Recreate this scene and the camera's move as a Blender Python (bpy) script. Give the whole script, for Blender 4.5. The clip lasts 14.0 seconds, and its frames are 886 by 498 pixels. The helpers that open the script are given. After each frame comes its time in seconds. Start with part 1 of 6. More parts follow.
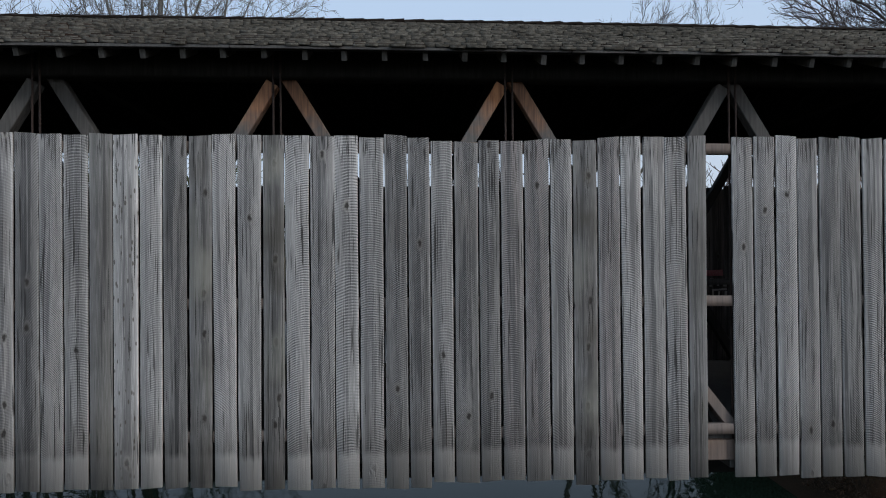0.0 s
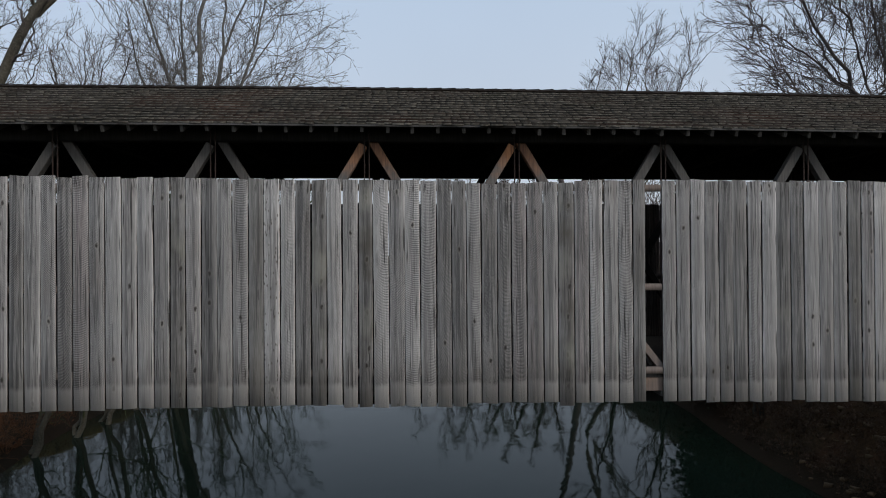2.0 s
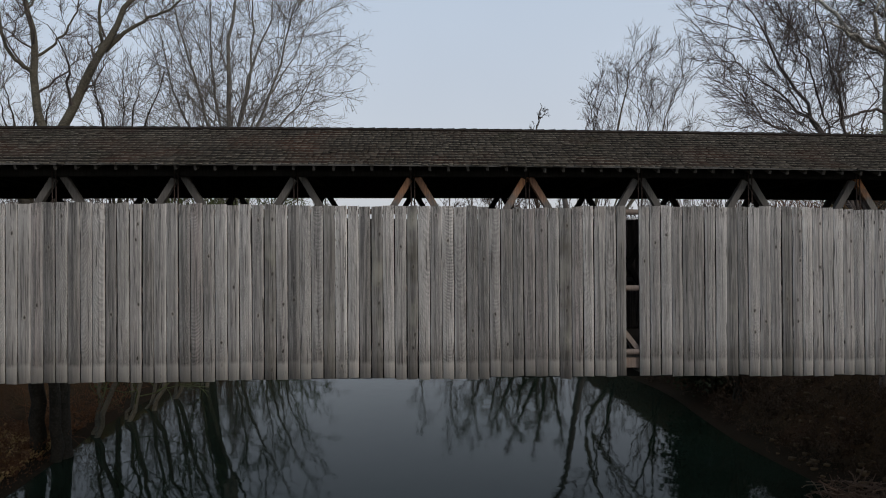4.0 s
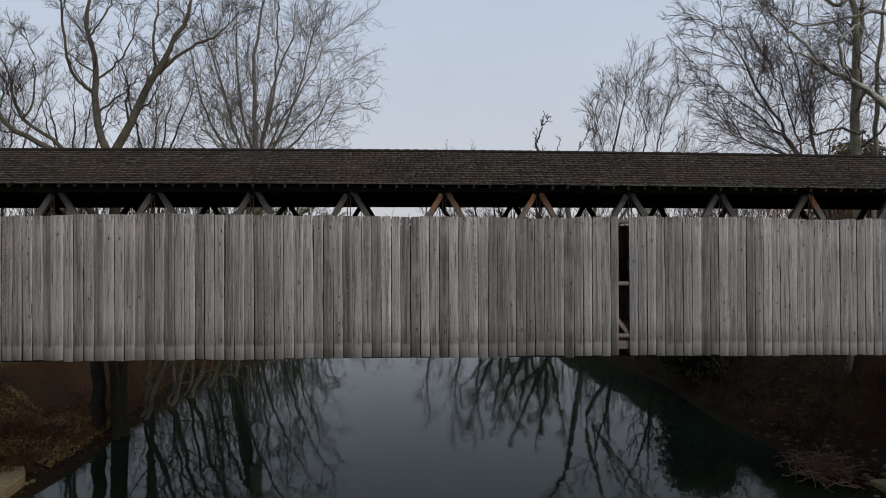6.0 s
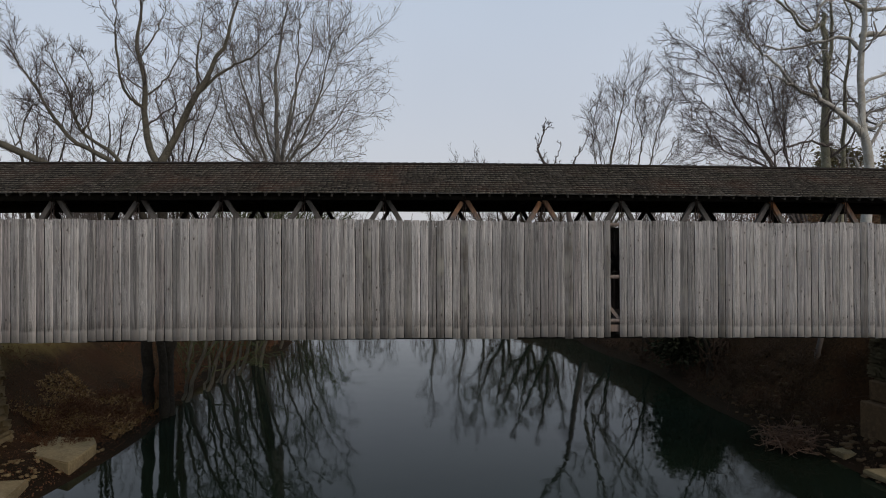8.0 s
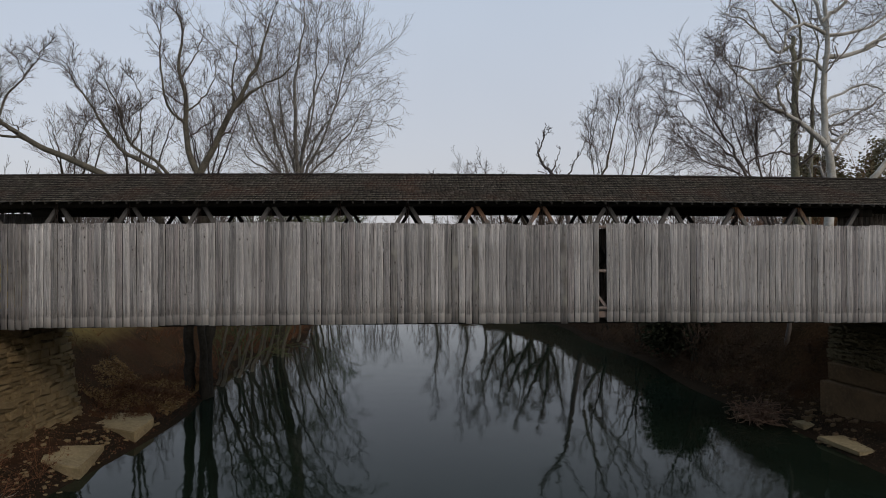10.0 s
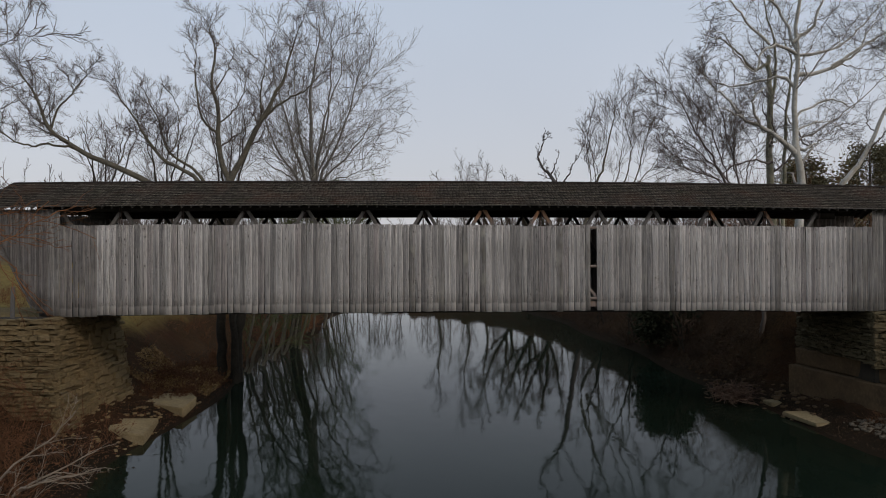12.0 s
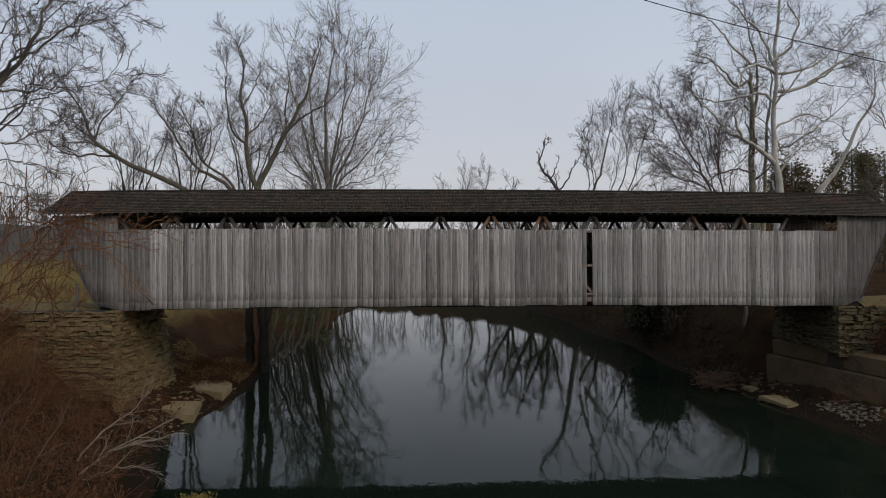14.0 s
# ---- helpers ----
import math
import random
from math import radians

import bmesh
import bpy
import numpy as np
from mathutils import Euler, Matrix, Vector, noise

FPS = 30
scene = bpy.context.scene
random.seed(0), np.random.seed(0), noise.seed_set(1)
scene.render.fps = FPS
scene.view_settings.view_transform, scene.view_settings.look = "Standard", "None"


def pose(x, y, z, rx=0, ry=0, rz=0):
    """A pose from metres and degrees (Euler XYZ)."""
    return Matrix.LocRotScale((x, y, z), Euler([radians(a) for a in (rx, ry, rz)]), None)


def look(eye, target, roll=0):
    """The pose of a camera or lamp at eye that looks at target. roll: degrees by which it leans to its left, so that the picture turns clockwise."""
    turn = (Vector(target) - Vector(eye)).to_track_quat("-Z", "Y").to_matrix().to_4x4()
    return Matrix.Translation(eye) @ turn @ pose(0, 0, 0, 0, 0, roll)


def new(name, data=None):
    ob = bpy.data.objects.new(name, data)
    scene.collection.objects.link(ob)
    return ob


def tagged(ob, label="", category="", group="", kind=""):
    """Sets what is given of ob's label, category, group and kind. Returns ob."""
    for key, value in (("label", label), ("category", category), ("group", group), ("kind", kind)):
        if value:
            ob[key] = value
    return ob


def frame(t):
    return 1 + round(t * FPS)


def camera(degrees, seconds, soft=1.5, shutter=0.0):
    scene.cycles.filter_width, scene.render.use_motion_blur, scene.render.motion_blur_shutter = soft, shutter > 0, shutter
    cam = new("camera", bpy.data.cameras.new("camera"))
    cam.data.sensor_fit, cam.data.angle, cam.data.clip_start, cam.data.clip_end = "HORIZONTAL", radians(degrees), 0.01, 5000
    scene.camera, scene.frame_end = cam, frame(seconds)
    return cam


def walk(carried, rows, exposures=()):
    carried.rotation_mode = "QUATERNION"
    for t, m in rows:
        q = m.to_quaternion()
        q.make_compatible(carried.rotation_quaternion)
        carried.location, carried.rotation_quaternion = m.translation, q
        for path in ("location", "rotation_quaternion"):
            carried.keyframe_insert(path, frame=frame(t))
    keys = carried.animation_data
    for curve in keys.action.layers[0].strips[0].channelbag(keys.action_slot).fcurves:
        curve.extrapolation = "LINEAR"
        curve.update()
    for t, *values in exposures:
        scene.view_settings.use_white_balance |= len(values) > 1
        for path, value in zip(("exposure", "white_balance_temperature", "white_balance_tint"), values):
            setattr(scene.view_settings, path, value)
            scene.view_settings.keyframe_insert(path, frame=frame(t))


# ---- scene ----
# The camera: a small drone that backs away from the side of a covered bridge, over the creek.
cam = camera(66.0, 14.0, soft=1.0)
PATH = [
    (0, (-3.142, -6.531, 2.207), (-2.663, 3.457, 2.290), -0.51),
    (0.5, (-3.274, -7.448, 2.203), (-2.825, 2.541, 2.315), -0.59),
    (1, (-3.422, -8.389, 2.226), (-2.984, 1.601, 2.312), -0.63),
    (1.5, (-3.580, -9.256, 2.237), (-3.138, 0.734, 2.306), -0.40),
    (2, (-3.737, -10.096, 2.253), (-3.296, -0.106, 2.322), -0.40),
    (2.5, (-3.917, -10.884, 2.283), (-3.476, -0.894, 2.351), -0.40),
    (3, (-4.089, -11.670, 2.345), (-3.649, -1.680, 2.414), -0.40),
    (5.5, (-4.933, -15.394, 2.471), (-4.511, -5.403, 2.532), -0.33),
    (6, (-5.134, -16.132, 2.482), (-4.714, -6.141, 2.544), -0.32),
    (6.5, (-5.327, -16.897, 2.494), (-4.908, -6.906, 2.556), -0.31),
    (7, (-5.504, -17.682, 2.470), (-5.088, -7.691, 2.533), -0.31),
    (7.5, (-5.663, -18.456, 2.441), (-5.249, -8.465, 2.504), -0.30),
    (8, (-5.830, -19.237, 2.427), (-5.416, -9.245, 2.490), -0.30),
    (10.5, (-6.556, -23.650, 2.336), (-6.159, -13.658, 2.396), -0.41),
    (11, (-6.698, -24.522, 2.293), (-6.301, -14.530, 2.353), -0.41),
    (11.5, (-6.845, -25.371, 2.268), (-6.448, -15.379, 2.328), -0.41),
    (12, (-7.005, -26.203, 2.281), (-6.609, -16.211, 2.340), -0.40),
    (12.5, (-7.173, -27.051, 2.314), (-6.777, -17.059, 2.372), -0.40),
    (13, (-7.361, -27.888, 2.343), (-6.965, -17.896, 2.400), -0.39),
    (13.5, (-7.528, -28.729, 2.337), (-7.133, -18.737, 2.394), -0.39),
    (14, (-7.704, -29.557, 2.336), (-7.309, -19.565, 2.392), -0.39),
]
walk(cam, [(t, look(eye, target, roll)) for t, eye, target, roll in PATH],
     exposures=[(0.0, 0.0, 6040, 9), (1.5, -0.05, 6300, 10), (3.0, -0.07, 6680, 11), (6.0, -0.08, 6900, 13), (14.0, -0.12, 6980, 14)])

# Light: a pale, hazy winter sky and a weak, wide sun behind the camera.
SUN_UP, SUN_TURN = 32.0, 140.0
world = bpy.data.worlds.new("winter_sky")
scene.world = world
world.use_nodes = True
wn, wl = world.node_tree.nodes, world.node_tree.links
wn.clear()
sky = wn.new("ShaderNodeTexSky")
sky.sky_type, sky.sun_disc = "NISHITA", False
sky.sun_elevation, sky.sun_rotation = radians(SUN_UP), radians(SUN_TURN)
sky.air_density, sky.dust_density, sky.ozone_density = 1.0, 4.0, 1.5
haze_at = wn.new("ShaderNodeTexCoord")
haze_split = wn.new("ShaderNodeSeparateXYZ")
haze = wn.new("ShaderNodeValToRGB")
haze.color_ramp.elements[0].position, haze.color_ramp.elements[0].color = 0.0, (0.596, 0.626, 0.684, 1)
haze.color_ramp.elements[1].position, haze.color_ramp.elements[1].color = 0.55, (0.463, 0.606, 0.778, 1)
cloud = wn.new("ShaderNodeTexNoise")
cloud.inputs["Scale"].default_value, cloud.inputs["Detail"].default_value = 2.2, 3.0
cloud_tone = wn.new("ShaderNodeMapRange")
cloud_tone.inputs["To Min"].default_value, cloud_tone.inputs["To Max"].default_value = 0.9, 1.1
cloud_mul = wn.new("ShaderNodeVectorMath")
cloud_mul.operation = "SCALE"
sky_mul = wn.new("ShaderNodeVectorMath")
sky_mul.operation = "SCALE"
sky_mul.inputs["Scale"].default_value = 0.03
sky_add = wn.new("ShaderNodeVectorMath")
sky_back = wn.new("ShaderNodeBackground")
sky_out = wn.new("ShaderNodeOutputWorld")
wl.new(haze_at.outputs["Generated"], haze_split.inputs[0])
wl.new(haze_at.outputs["Generated"], cloud.inputs["Vector"])
wl.new(haze_split.outputs["Z"], haze.inputs["Fac"])
wl.new(cloud.outputs["Fac"], cloud_tone.inputs["Value"])
wl.new(haze.outputs["Color"], cloud_mul.inputs[0])
wl.new(cloud_tone.outputs["Result"], cloud_mul.inputs["Scale"])
wl.new(sky.outputs["Color"], sky_mul.inputs[0])
wl.new(cloud_mul.outputs["Vector"], sky_add.inputs[0])
wl.new(sky_mul.outputs["Vector"], sky_add.inputs[1])
wl.new(sky_add.outputs["Vector"], sky_back.inputs["Color"])
wl.new(sky_back.outputs[0], sky_out.inputs[0])
sky_back.inputs["Strength"].default_value = 0.92
sun = new("sun", bpy.data.lights.new("sun", "SUN"))
sun.data.energy, sun.data.angle, sun.data.color = 1.0, radians(14), (1.0, 0.93, 0.85)
sun_dir = Vector((math.sin(radians(SUN_TURN)) * math.cos(radians(SUN_UP)), math.cos(radians(SUN_TURN)) * math.cos(radians(SUN_UP)), math.sin(radians(SUN_UP))))
sun.matrix_world = look(sun_dir * 60, (0, 0, 0))

# ---- materials ----
def material(name, rough=0.9):
    m = bpy.data.materials.new(name)
    m.use_nodes = True
    b = m.node_tree.nodes["Principled BSDF"]
    b.inputs["Roughness"].default_value = rough
    b.inputs["Specular IOR Level"].default_value = 0.25
    return m, b


class Net:
    """Short hand for wiring shader nodes."""

    def __init__(self, m):
        self.n, self.l = m.node_tree.nodes, m.node_tree.links

    def put(self, socket, value):
        if isinstance(value, bpy.types.NodeSocket):
            self.l.new(value, socket)
        else:
            socket.default_value = value

    def coord(self, kind="Object"):
        return self.n.new("ShaderNodeTexCoord").outputs[kind]

    def random(self):
        return self.n.new("ShaderNodeObjectInfo").outputs["Random"]

    def island(self):
        return self.n.new("ShaderNodeNewGeometry").outputs["Random Per Island"]

    def math(self, op, a, b=0.0, clamp=False):
        n = self.n.new("ShaderNodeMath")
        n.operation, n.use_clamp = op, clamp
        self.put(n.inputs[0], a), self.put(n.inputs[1], b)
        return n.outputs[0]

    def vec(self, op, a, b=(0, 0, 0)):
        n = self.n.new("ShaderNodeVectorMath")
        n.operation = op
        self.put(n.inputs[0], a)
        if op == "SCALE":
            self.put(n.inputs["Scale"], b)
        else:
            self.put(n.inputs[1], b)
        return n.outputs["Vector"]

    def xyz(self, v):
        n = self.n.new("ShaderNodeSeparateXYZ")
        self.put(n.inputs[0], v)
        return n.outputs

    def join(self, x, y, z):
        n = self.n.new("ShaderNodeCombineXYZ")
        for s, v in zip(n.inputs, (x, y, z)):
            self.put(s, v)
        return n.outputs[0]

    def noise(self, v, scale, detail=3.0, rough=0.55):
        n = self.n.new("ShaderNodeTexNoise")
        self.put(n.inputs["Vector"], v)
        n.inputs["Scale"].default_value, n.inputs["Detail"].default_value, n.inputs["Roughness"].default_value = scale, detail, rough
        return n.outputs["Fac"]

    def voronoi(self, v, scale, feature="F1"):
        n = self.n.new("ShaderNodeTexVoronoi")
        n.feature = feature
        self.put(n.inputs["Vector"], v)
        n.inputs["Scale"].default_value = scale
        return n.outputs["Distance"]

    def knot(self, x, z, across, along, share):
        """Distance to the nearest knot on a board's face; share: how many of the cells hold one."""
        n = self.n.new("ShaderNodeTexVoronoi")
        n.voronoi_dimensions = "2D"
        self.put(n.inputs["Vector"], self.join(self.math("MULTIPLY", x, across), self.math("MULTIPLY", z, along), 0.0))
        n.inputs["Scale"].default_value = 1.0
        pick = self.xyz(n.outputs["Color"])["X"]
        return self.math("ADD", n.outputs["Distance"], self.math("MULTIPLY", self.math("GREATER_THAN", pick, share), 5.0))

    def ramp(self, f, *stops):
        n = self.n.new("ShaderNodeValToRGB")
        self.put(n.inputs["Fac"], f)
        e = n.color_ramp.elements
        while len(e) < len(stops):
            e.new(0.5)
        for s, (p, c) in zip(e, stops):
            s.position, s.color = p, (*c, 1) if len(c) == 3 else c
        return n.outputs["Color"]

    def span(self, f, a, b, c=0.0, d=1.0):
        n = self.n.new("ShaderNodeMapRange")
        self.put(n.inputs["Value"], f)
        for k, v in zip(("From Min", "From Max", "To Min", "To Max"), (a, b, c, d)):
            n.inputs[k].default_value = v
        return n.outputs["Result"]

    def mix(self, f, a, b, how="MIX"):
        n = self.n.new("ShaderNodeMix")
        n.data_type, n.blend_type = "RGBA", how
        self.put(n.inputs[0], f)
        self.put(n.inputs[6], (*a, 1) if isinstance(a, tuple) else a)
        self.put(n.inputs[7], (*b, 1) if isinstance(b, tuple) else b)
        return n.outputs[2]

    def bump(self, b, h, strength=0.5, distance=0.01):
        n = self.n.new("ShaderNodeBump")
        n.inputs["Strength"].default_value, n.inputs["Distance"].default_value = strength, distance
        self.put(n.inputs["Height"], h)
        self.l.new(n.outputs[0], b.inputs["Normal"])


def board_wood(name, tone, sawn=0.0, warm=1.0, knots=0.05, chips=0.0, dark=0.5, stain=0.0):
    """Weathered board: grain along local z, curved saw marks across it, knots, checks at the head, and a paler foot where the splash keeps it clean."""
    m, b = material(name, 0.88)
    k = Net(m)
    r = k.random()
    o = k.xyz(k.coord())
    shift = k.math("MULTIPLY", r, 37.0)
    x, z = o["X"], k.math("ADD", o["Z"], shift)

    def shade(*c):
        return tuple(tone * v for v in c)

    # knots bend the grain round them
    warp = k.math("MULTIPLY", k.math("SUBTRACT", k.noise(k.join(x, shift, z), 22.0, 3.0), 0.5), 0.045)
    spot = k.knot(k.math("ADD", x, warp), k.math("ADD", z, warp), 6.0, 3.4, knots)
    push = k.math("MULTIPLY", k.span(spot, 0.05, 0.42, 1.0, 0.0), 0.014)
    gx = k.math("ADD", x, push)
    fine = k.noise(k.join(gx, shift, k.math("MULTIPLY", z, 0.04)), 120.0, 4.0, 0.6)
    streak = k.noise(k.join(gx, shift, k.math("MULTIPLY", z, 0.05)), 17.0, 3.0)
    band = k.noise(k.join(gx, shift, k.math("MULTIPLY", z, 0.02)), 26.0, 2.0, 0.5)
    patch = k.noise(k.join(x, shift, z), 1.3, 3.0)
    col = k.mix(r, shade(0.82 * warm, 0.785, 0.745), shade(1.19 * warm, 1.13, 1.05))
    col = k.mix(k.span(streak, 0.44, 0.60, 0.0, dark), col, shade(0.40, 0.385, 0.375))
    col = k.mix(k.span(fine, 0.44, 0.64, 0.0, 0.6), col, shade(0.48, 0.465, 0.45))
    col = k.mix(k.span(fine, 0.46, 0.32, 0.0, 0.55), col, shade(1.5, 1.43, 1.34))
    brown = k.span(k.noise(k.join(x, shift, k.math("MULTIPLY", z, 0.3)), 3.0, 2.0), 0.50, 0.72, 0.0, 0.32)
    col = k.mix(brown, col, shade(0.70, 0.575, 0.47))
    height = k.math("MULTIPLY", fine, -0.5)
    low = k.math("ADD", k.math("ADD", o["Z"], k.math("MULTIPLY", r, 0.05)), k.math("MULTIPLY", k.math("SUBTRACT", k.noise(k.join(x, shift, 0.0), 18.0, 2.0), 0.5), 0.10))
    foot = k.span(low, 0.31, 0.38, 1.0, 0.0)
    # worn, paler edges and a darker, furrowed middle
    off = k.math("ADD", k.math("ABSOLUTE", x), k.math("MULTIPLY", k.math("SUBTRACT", k.noise(k.join(0.0, shift, z), 1.6, 3.0), 0.5), 0.06))
    col = k.mix(k.span(off, 0.05, 0.10, 0.0, 0.40), col, shade(1.36, 1.29, 1.21))
    # a thin bright line paints a highlight along both edges
    edge_light = k.math("MULTIPLY", k.span(k.math("ABSOLUTE", x), 0.0965, 0.104), k.span(k.noise(k.join(x, shift, z), 5.0, 3.0), 0.36, 0.6, 0.15, 0.8))
    col = k.mix(edge_light, col, shade(1.75, 1.68, 1.58))
    groove = k.math("MULTIPLY", k.span(band, 0.51, 0.58, 0.0, 0.55 + 0.4 * dark), k.span(off, 0.10, 0.03, 0.25, 1.0))
    col = k.mix(groove, col, shade(0.30, 0.29, 0.285))
    height = k.math("SUBTRACT", height, groove)
    if sawn:
        # the saw's arc differs from board to board
        side = k.math("SUBTRACT", r, 0.5)
        bow = k.math("MULTIPLY", k.math("POWER", k.math("ADD", x, k.math("MULTIPLY", side, 0.4)), 2.0), 1.7)
        wob = k.math("MULTIPLY", k.noise(k.join(x, shift, z), 2.4, 2.0), 0.09)
        phase = k.math("ADD", k.math("ADD", z, k.math("MULTIPLY", x, k.math("MULTIPLY", side, 1.1))), k.math("ADD", bow, wob))
        mark = k.math("SINE", k.math("MULTIPLY", phase, k.span(k.math("FRACT", k.math("MULTIPLY", r, 7.0)), 0.0, 1.0, 230.0, 330.0)))
        where = k.span(k.noise(k.join(k.math("MULTIPLY", x, 3.0), shift, k.math("MULTIPLY", z, 0.35)), 2.0, 2.0), 0.34, 0.52)
        rough = k.span(k.noise(k.join(k.math("MULTIPLY", x, 5.0), shift, z), 9.0, 3.0), 0.3, 0.6, 0.25, 1.0)
        cut = k.math("MULTIPLY", k.math("MULTIPLY", where, rough), k.math("SUBTRACT", 1.0, k.math("MULTIPLY", foot, 0.6)))
        cut = k.math("MULTIPLY", cut, k.math("MULTIPLY", k.span(k.math("FRACT", k.math("MULTIPLY", r, 13.0)), 0.0, 1.0, 0.5, 0.95), sawn))
        col = k.mix(k.math("MULTIPLY", k.span(mark, -0.1, 0.8), cut), col, shade(0.26, 0.255, 0.25))
        col = k.mix(k.math("MULTIPLY", k.span(mark, -0.1, -0.9, 0.0, 0.75), cut), col, shade(1.65, 1.58, 1.50))
        height = k.math("SUBTRACT", height, k.math("MULTIPLY", k.math("MULTIPLY", k.span(mark, -0.6, 0.9), cut), 1.6))
    # long splits, and short checks running down from the head
    crack = k.noise(k.join(gx, shift, k.math("MULTIPLY", z, 0.02)), 62.0, 2.0, 0.5)
    split = k.span(crack, 0.625, 0.66)
    head = k.math("MULTIPLY", k.span(k.noise(k.join(gx, shift, k.math("MULTIPLY", z, 0.05)), 90.0, 1.0, 0.4), 0.58, 0.64),
                  k.span(k.math("ADD", o["Z"], k.math("MULTIPLY", k.noise(k.join(x, shift, 2.0), 40.0, 1.0), 0.5)), 3.28, 3.42))
    split = k.math("MAXIMUM", split, head)
    col = k.mix(k.math("MULTIPLY", split, 0.85), col, (0.03, 0.028, 0.026))
    height = k.math("SUBTRACT", height, k.math("MULTIPLY", split, 1.5))
    # knots: a dark eye in a pale, raised ring
    ring = k.span(spot, 0.12, 0.27, 1.0, 0.0)
    core = k.span(spot, 0.07, 0.165, 1.0, 0.0)
    col = k.mix(k.math("MULTIPLY", ring, k.span(patch, 0.40, 0.62, 0.05, 0.6)), col, shade(1.55, 1.45, 1.28))
    col = k.mix(k.span(spot, 0.14, 0.40, 0.35, 0.0), col, shade(0.45, 0.42, 0.39))
    col = k.mix(k.math("MULTIPLY", core, 0.92), col, (0.035, 0.03, 0.026))
    height = k.math("ADD", height, k.math("MULTIPLY", k.math("SUBTRACT", ring, k.math("MULTIPLY", core, 1.3)), 1.6))
    if stain:
        col = k.mix(k.span(patch, 0.46, 0.68, 0.0, stain), col, (0.075, 0.066, 0.05))
        col = k.mix(k.span(k.noise(k.join(x, shift, k.math("MULTIPLY", z, 0.5)), 2.3, 3.0), 0.52, 0.72, 0.0, stain), col, shade(1.3, 1.25, 1.05))
    if chips:
        flake = k.voronoi(k.join(k.math("MULTIPLY", x, 26.0), shift, k.math("MULTIPLY", z, 9.0)), 1.0)
        col = k.mix(k.span(flake, 0.16, 0.26, 0.8, 0.0), col, (0.09, 0.075, 0.06))
    col = k.mix(k.math("MULTIPLY", foot, k.span(r, 0.0, 0.4, 0.35, 0.65) if sawn else 0.2), col, shade(1.62, 1.54, 1.45))
    k.put(b.inputs["Base Color"], col)
    k.bump(b, height, 0.6, 0.004)
    return m


def timber(name, tone, fresh=0.0, blue=1.0):
    m, b = material(name, 0.9)
    k = Net(m)
    at = k.coord()
    r = k.random()
    o = k.xyz(at)
    g = k.noise(k.join(k.math("MULTIPLY", o["X"], 1.0), k.math("MULTIPLY", o["Y"], 1.0), k.math("MULTIPLY", o["Z"], 0.06)), 45.0, 4.0)
    p = k.noise(at, 1.7, 3.0)
    col = k.mix(k.span(g, 0.35, 0.7), tuple(tone * c for c in (1.0, 0.95 * blue**0.6, 0.88 * blue)), tuple(tone * c for c in (0.5, 0.46 * blue**0.6, 0.42 * blue)))
    col = k.mix(k.span(p, 0.4, 0.7, 0.0, 0.5), col, tuple(tone * c for c in (0.45, 0.43, 0.42)))
    if fresh:
        # bare orange heartwood towards the top where the weather has not greyed it
        up = k.math("ADD", o["Z"], k.math("MULTIPLY", k.math("SUBTRACT", k.noise(at, 4.0, 3.0), 0.5), 0.9))
        col = k.mix(k.span(up, 3.38, 3.74, 0.0, fresh), col, k.mix(k.span(g, 0.4, 0.62), (0.56, 0.265, 0.12), (0.26, 0.11, 0.05)))
    col = k.mix(k.math("MULTIPLY", r, 0.5), col, tuple(tone * c for c in (0.6, 0.58, 0.56)))
    k.put(b.inputs["Base Color"], col)
    k.bump(b, g, 0.5, 0.004)
    return m


def mottled(name, a, c, d, scale=2.0, rough=0.95, bump=0.6, distance=0.03, kind="Object", island=0.0):
    m, b = material(name, rough)
    b.inputs["Specular IOR Level"].default_value = 0.1
    k = Net(m)
    at = k.coord(kind)
    n1, n2, n3 = k.noise(at, scale, 4.0), k.noise(at, scale * 7, 4.0, 0.65), k.noise(at, scale * 0.22, 2.0)
    col = k.mix(k.span(n1, 0.35, 0.65), a, c)
    col = k.mix(k.span(n2, 0.45, 0.75, 0.0, 0.75), col, d)
    col = k.mix(k.span(n3, 0.4, 0.65, 0.0, 0.4), col, c)
    if island:
        rnd = k.random() if kind == "Object" else k.island()
        col = k.mix(k.math("MULTIPLY", rnd, island), col, tuple(v * 0.45 for v in d))
    k.put(b.inputs["Base Color"], col)
    k.bump(b, k.math("ADD", n1, n2), bump, distance)
    return m


SAWN = board_wood("sawn_board", 0.315, 1.0, dark=0.6)
LIGHT_SAWN = board_wood("pale_sawn_board", 0.395, 0.95, dark=0.4, knots=0.03)
DARK_SAWN = board_wood("dark_sawn_board", 0.225, 1.0, dark=0.95)
BROWN_SAWN = board_wood("brown_sawn_board", 0.26, 0.9, 1.10, dark=0.7)
PLAIN = board_wood("smooth_grey_board", 0.20, 0.0, 1.0, 0.04, dark=0.4, stain=0.3)
LIGHT_PLAIN = board_wood("smooth_pale_board", 0.33, 0.15, 1.0, 0.06, dark=0.35)
KNOTTY = board_wood("knotty_stained_board", 0.21, 0.0, 1.0, 0.34, dark=0.45, stain=0.7)
LIGHT_KNOTTY = board_wood("knotty_pale_board", 0.335, 0.3, 1.02, 0.40, dark=0.45)
PALE = board_wood("chipped_pale_board", 0.42, 0.0, 1.0, 0.05, chips=1.0, dark=0.25)
DARK = board_wood("damp_end_board", 0.145, 0.5, 1.10, stain=0.3)
TIMBER = timber("old_truss_timber", 0.15)
ORANGE = timber("bare_heartwood_timber", 0.20, 0.95)
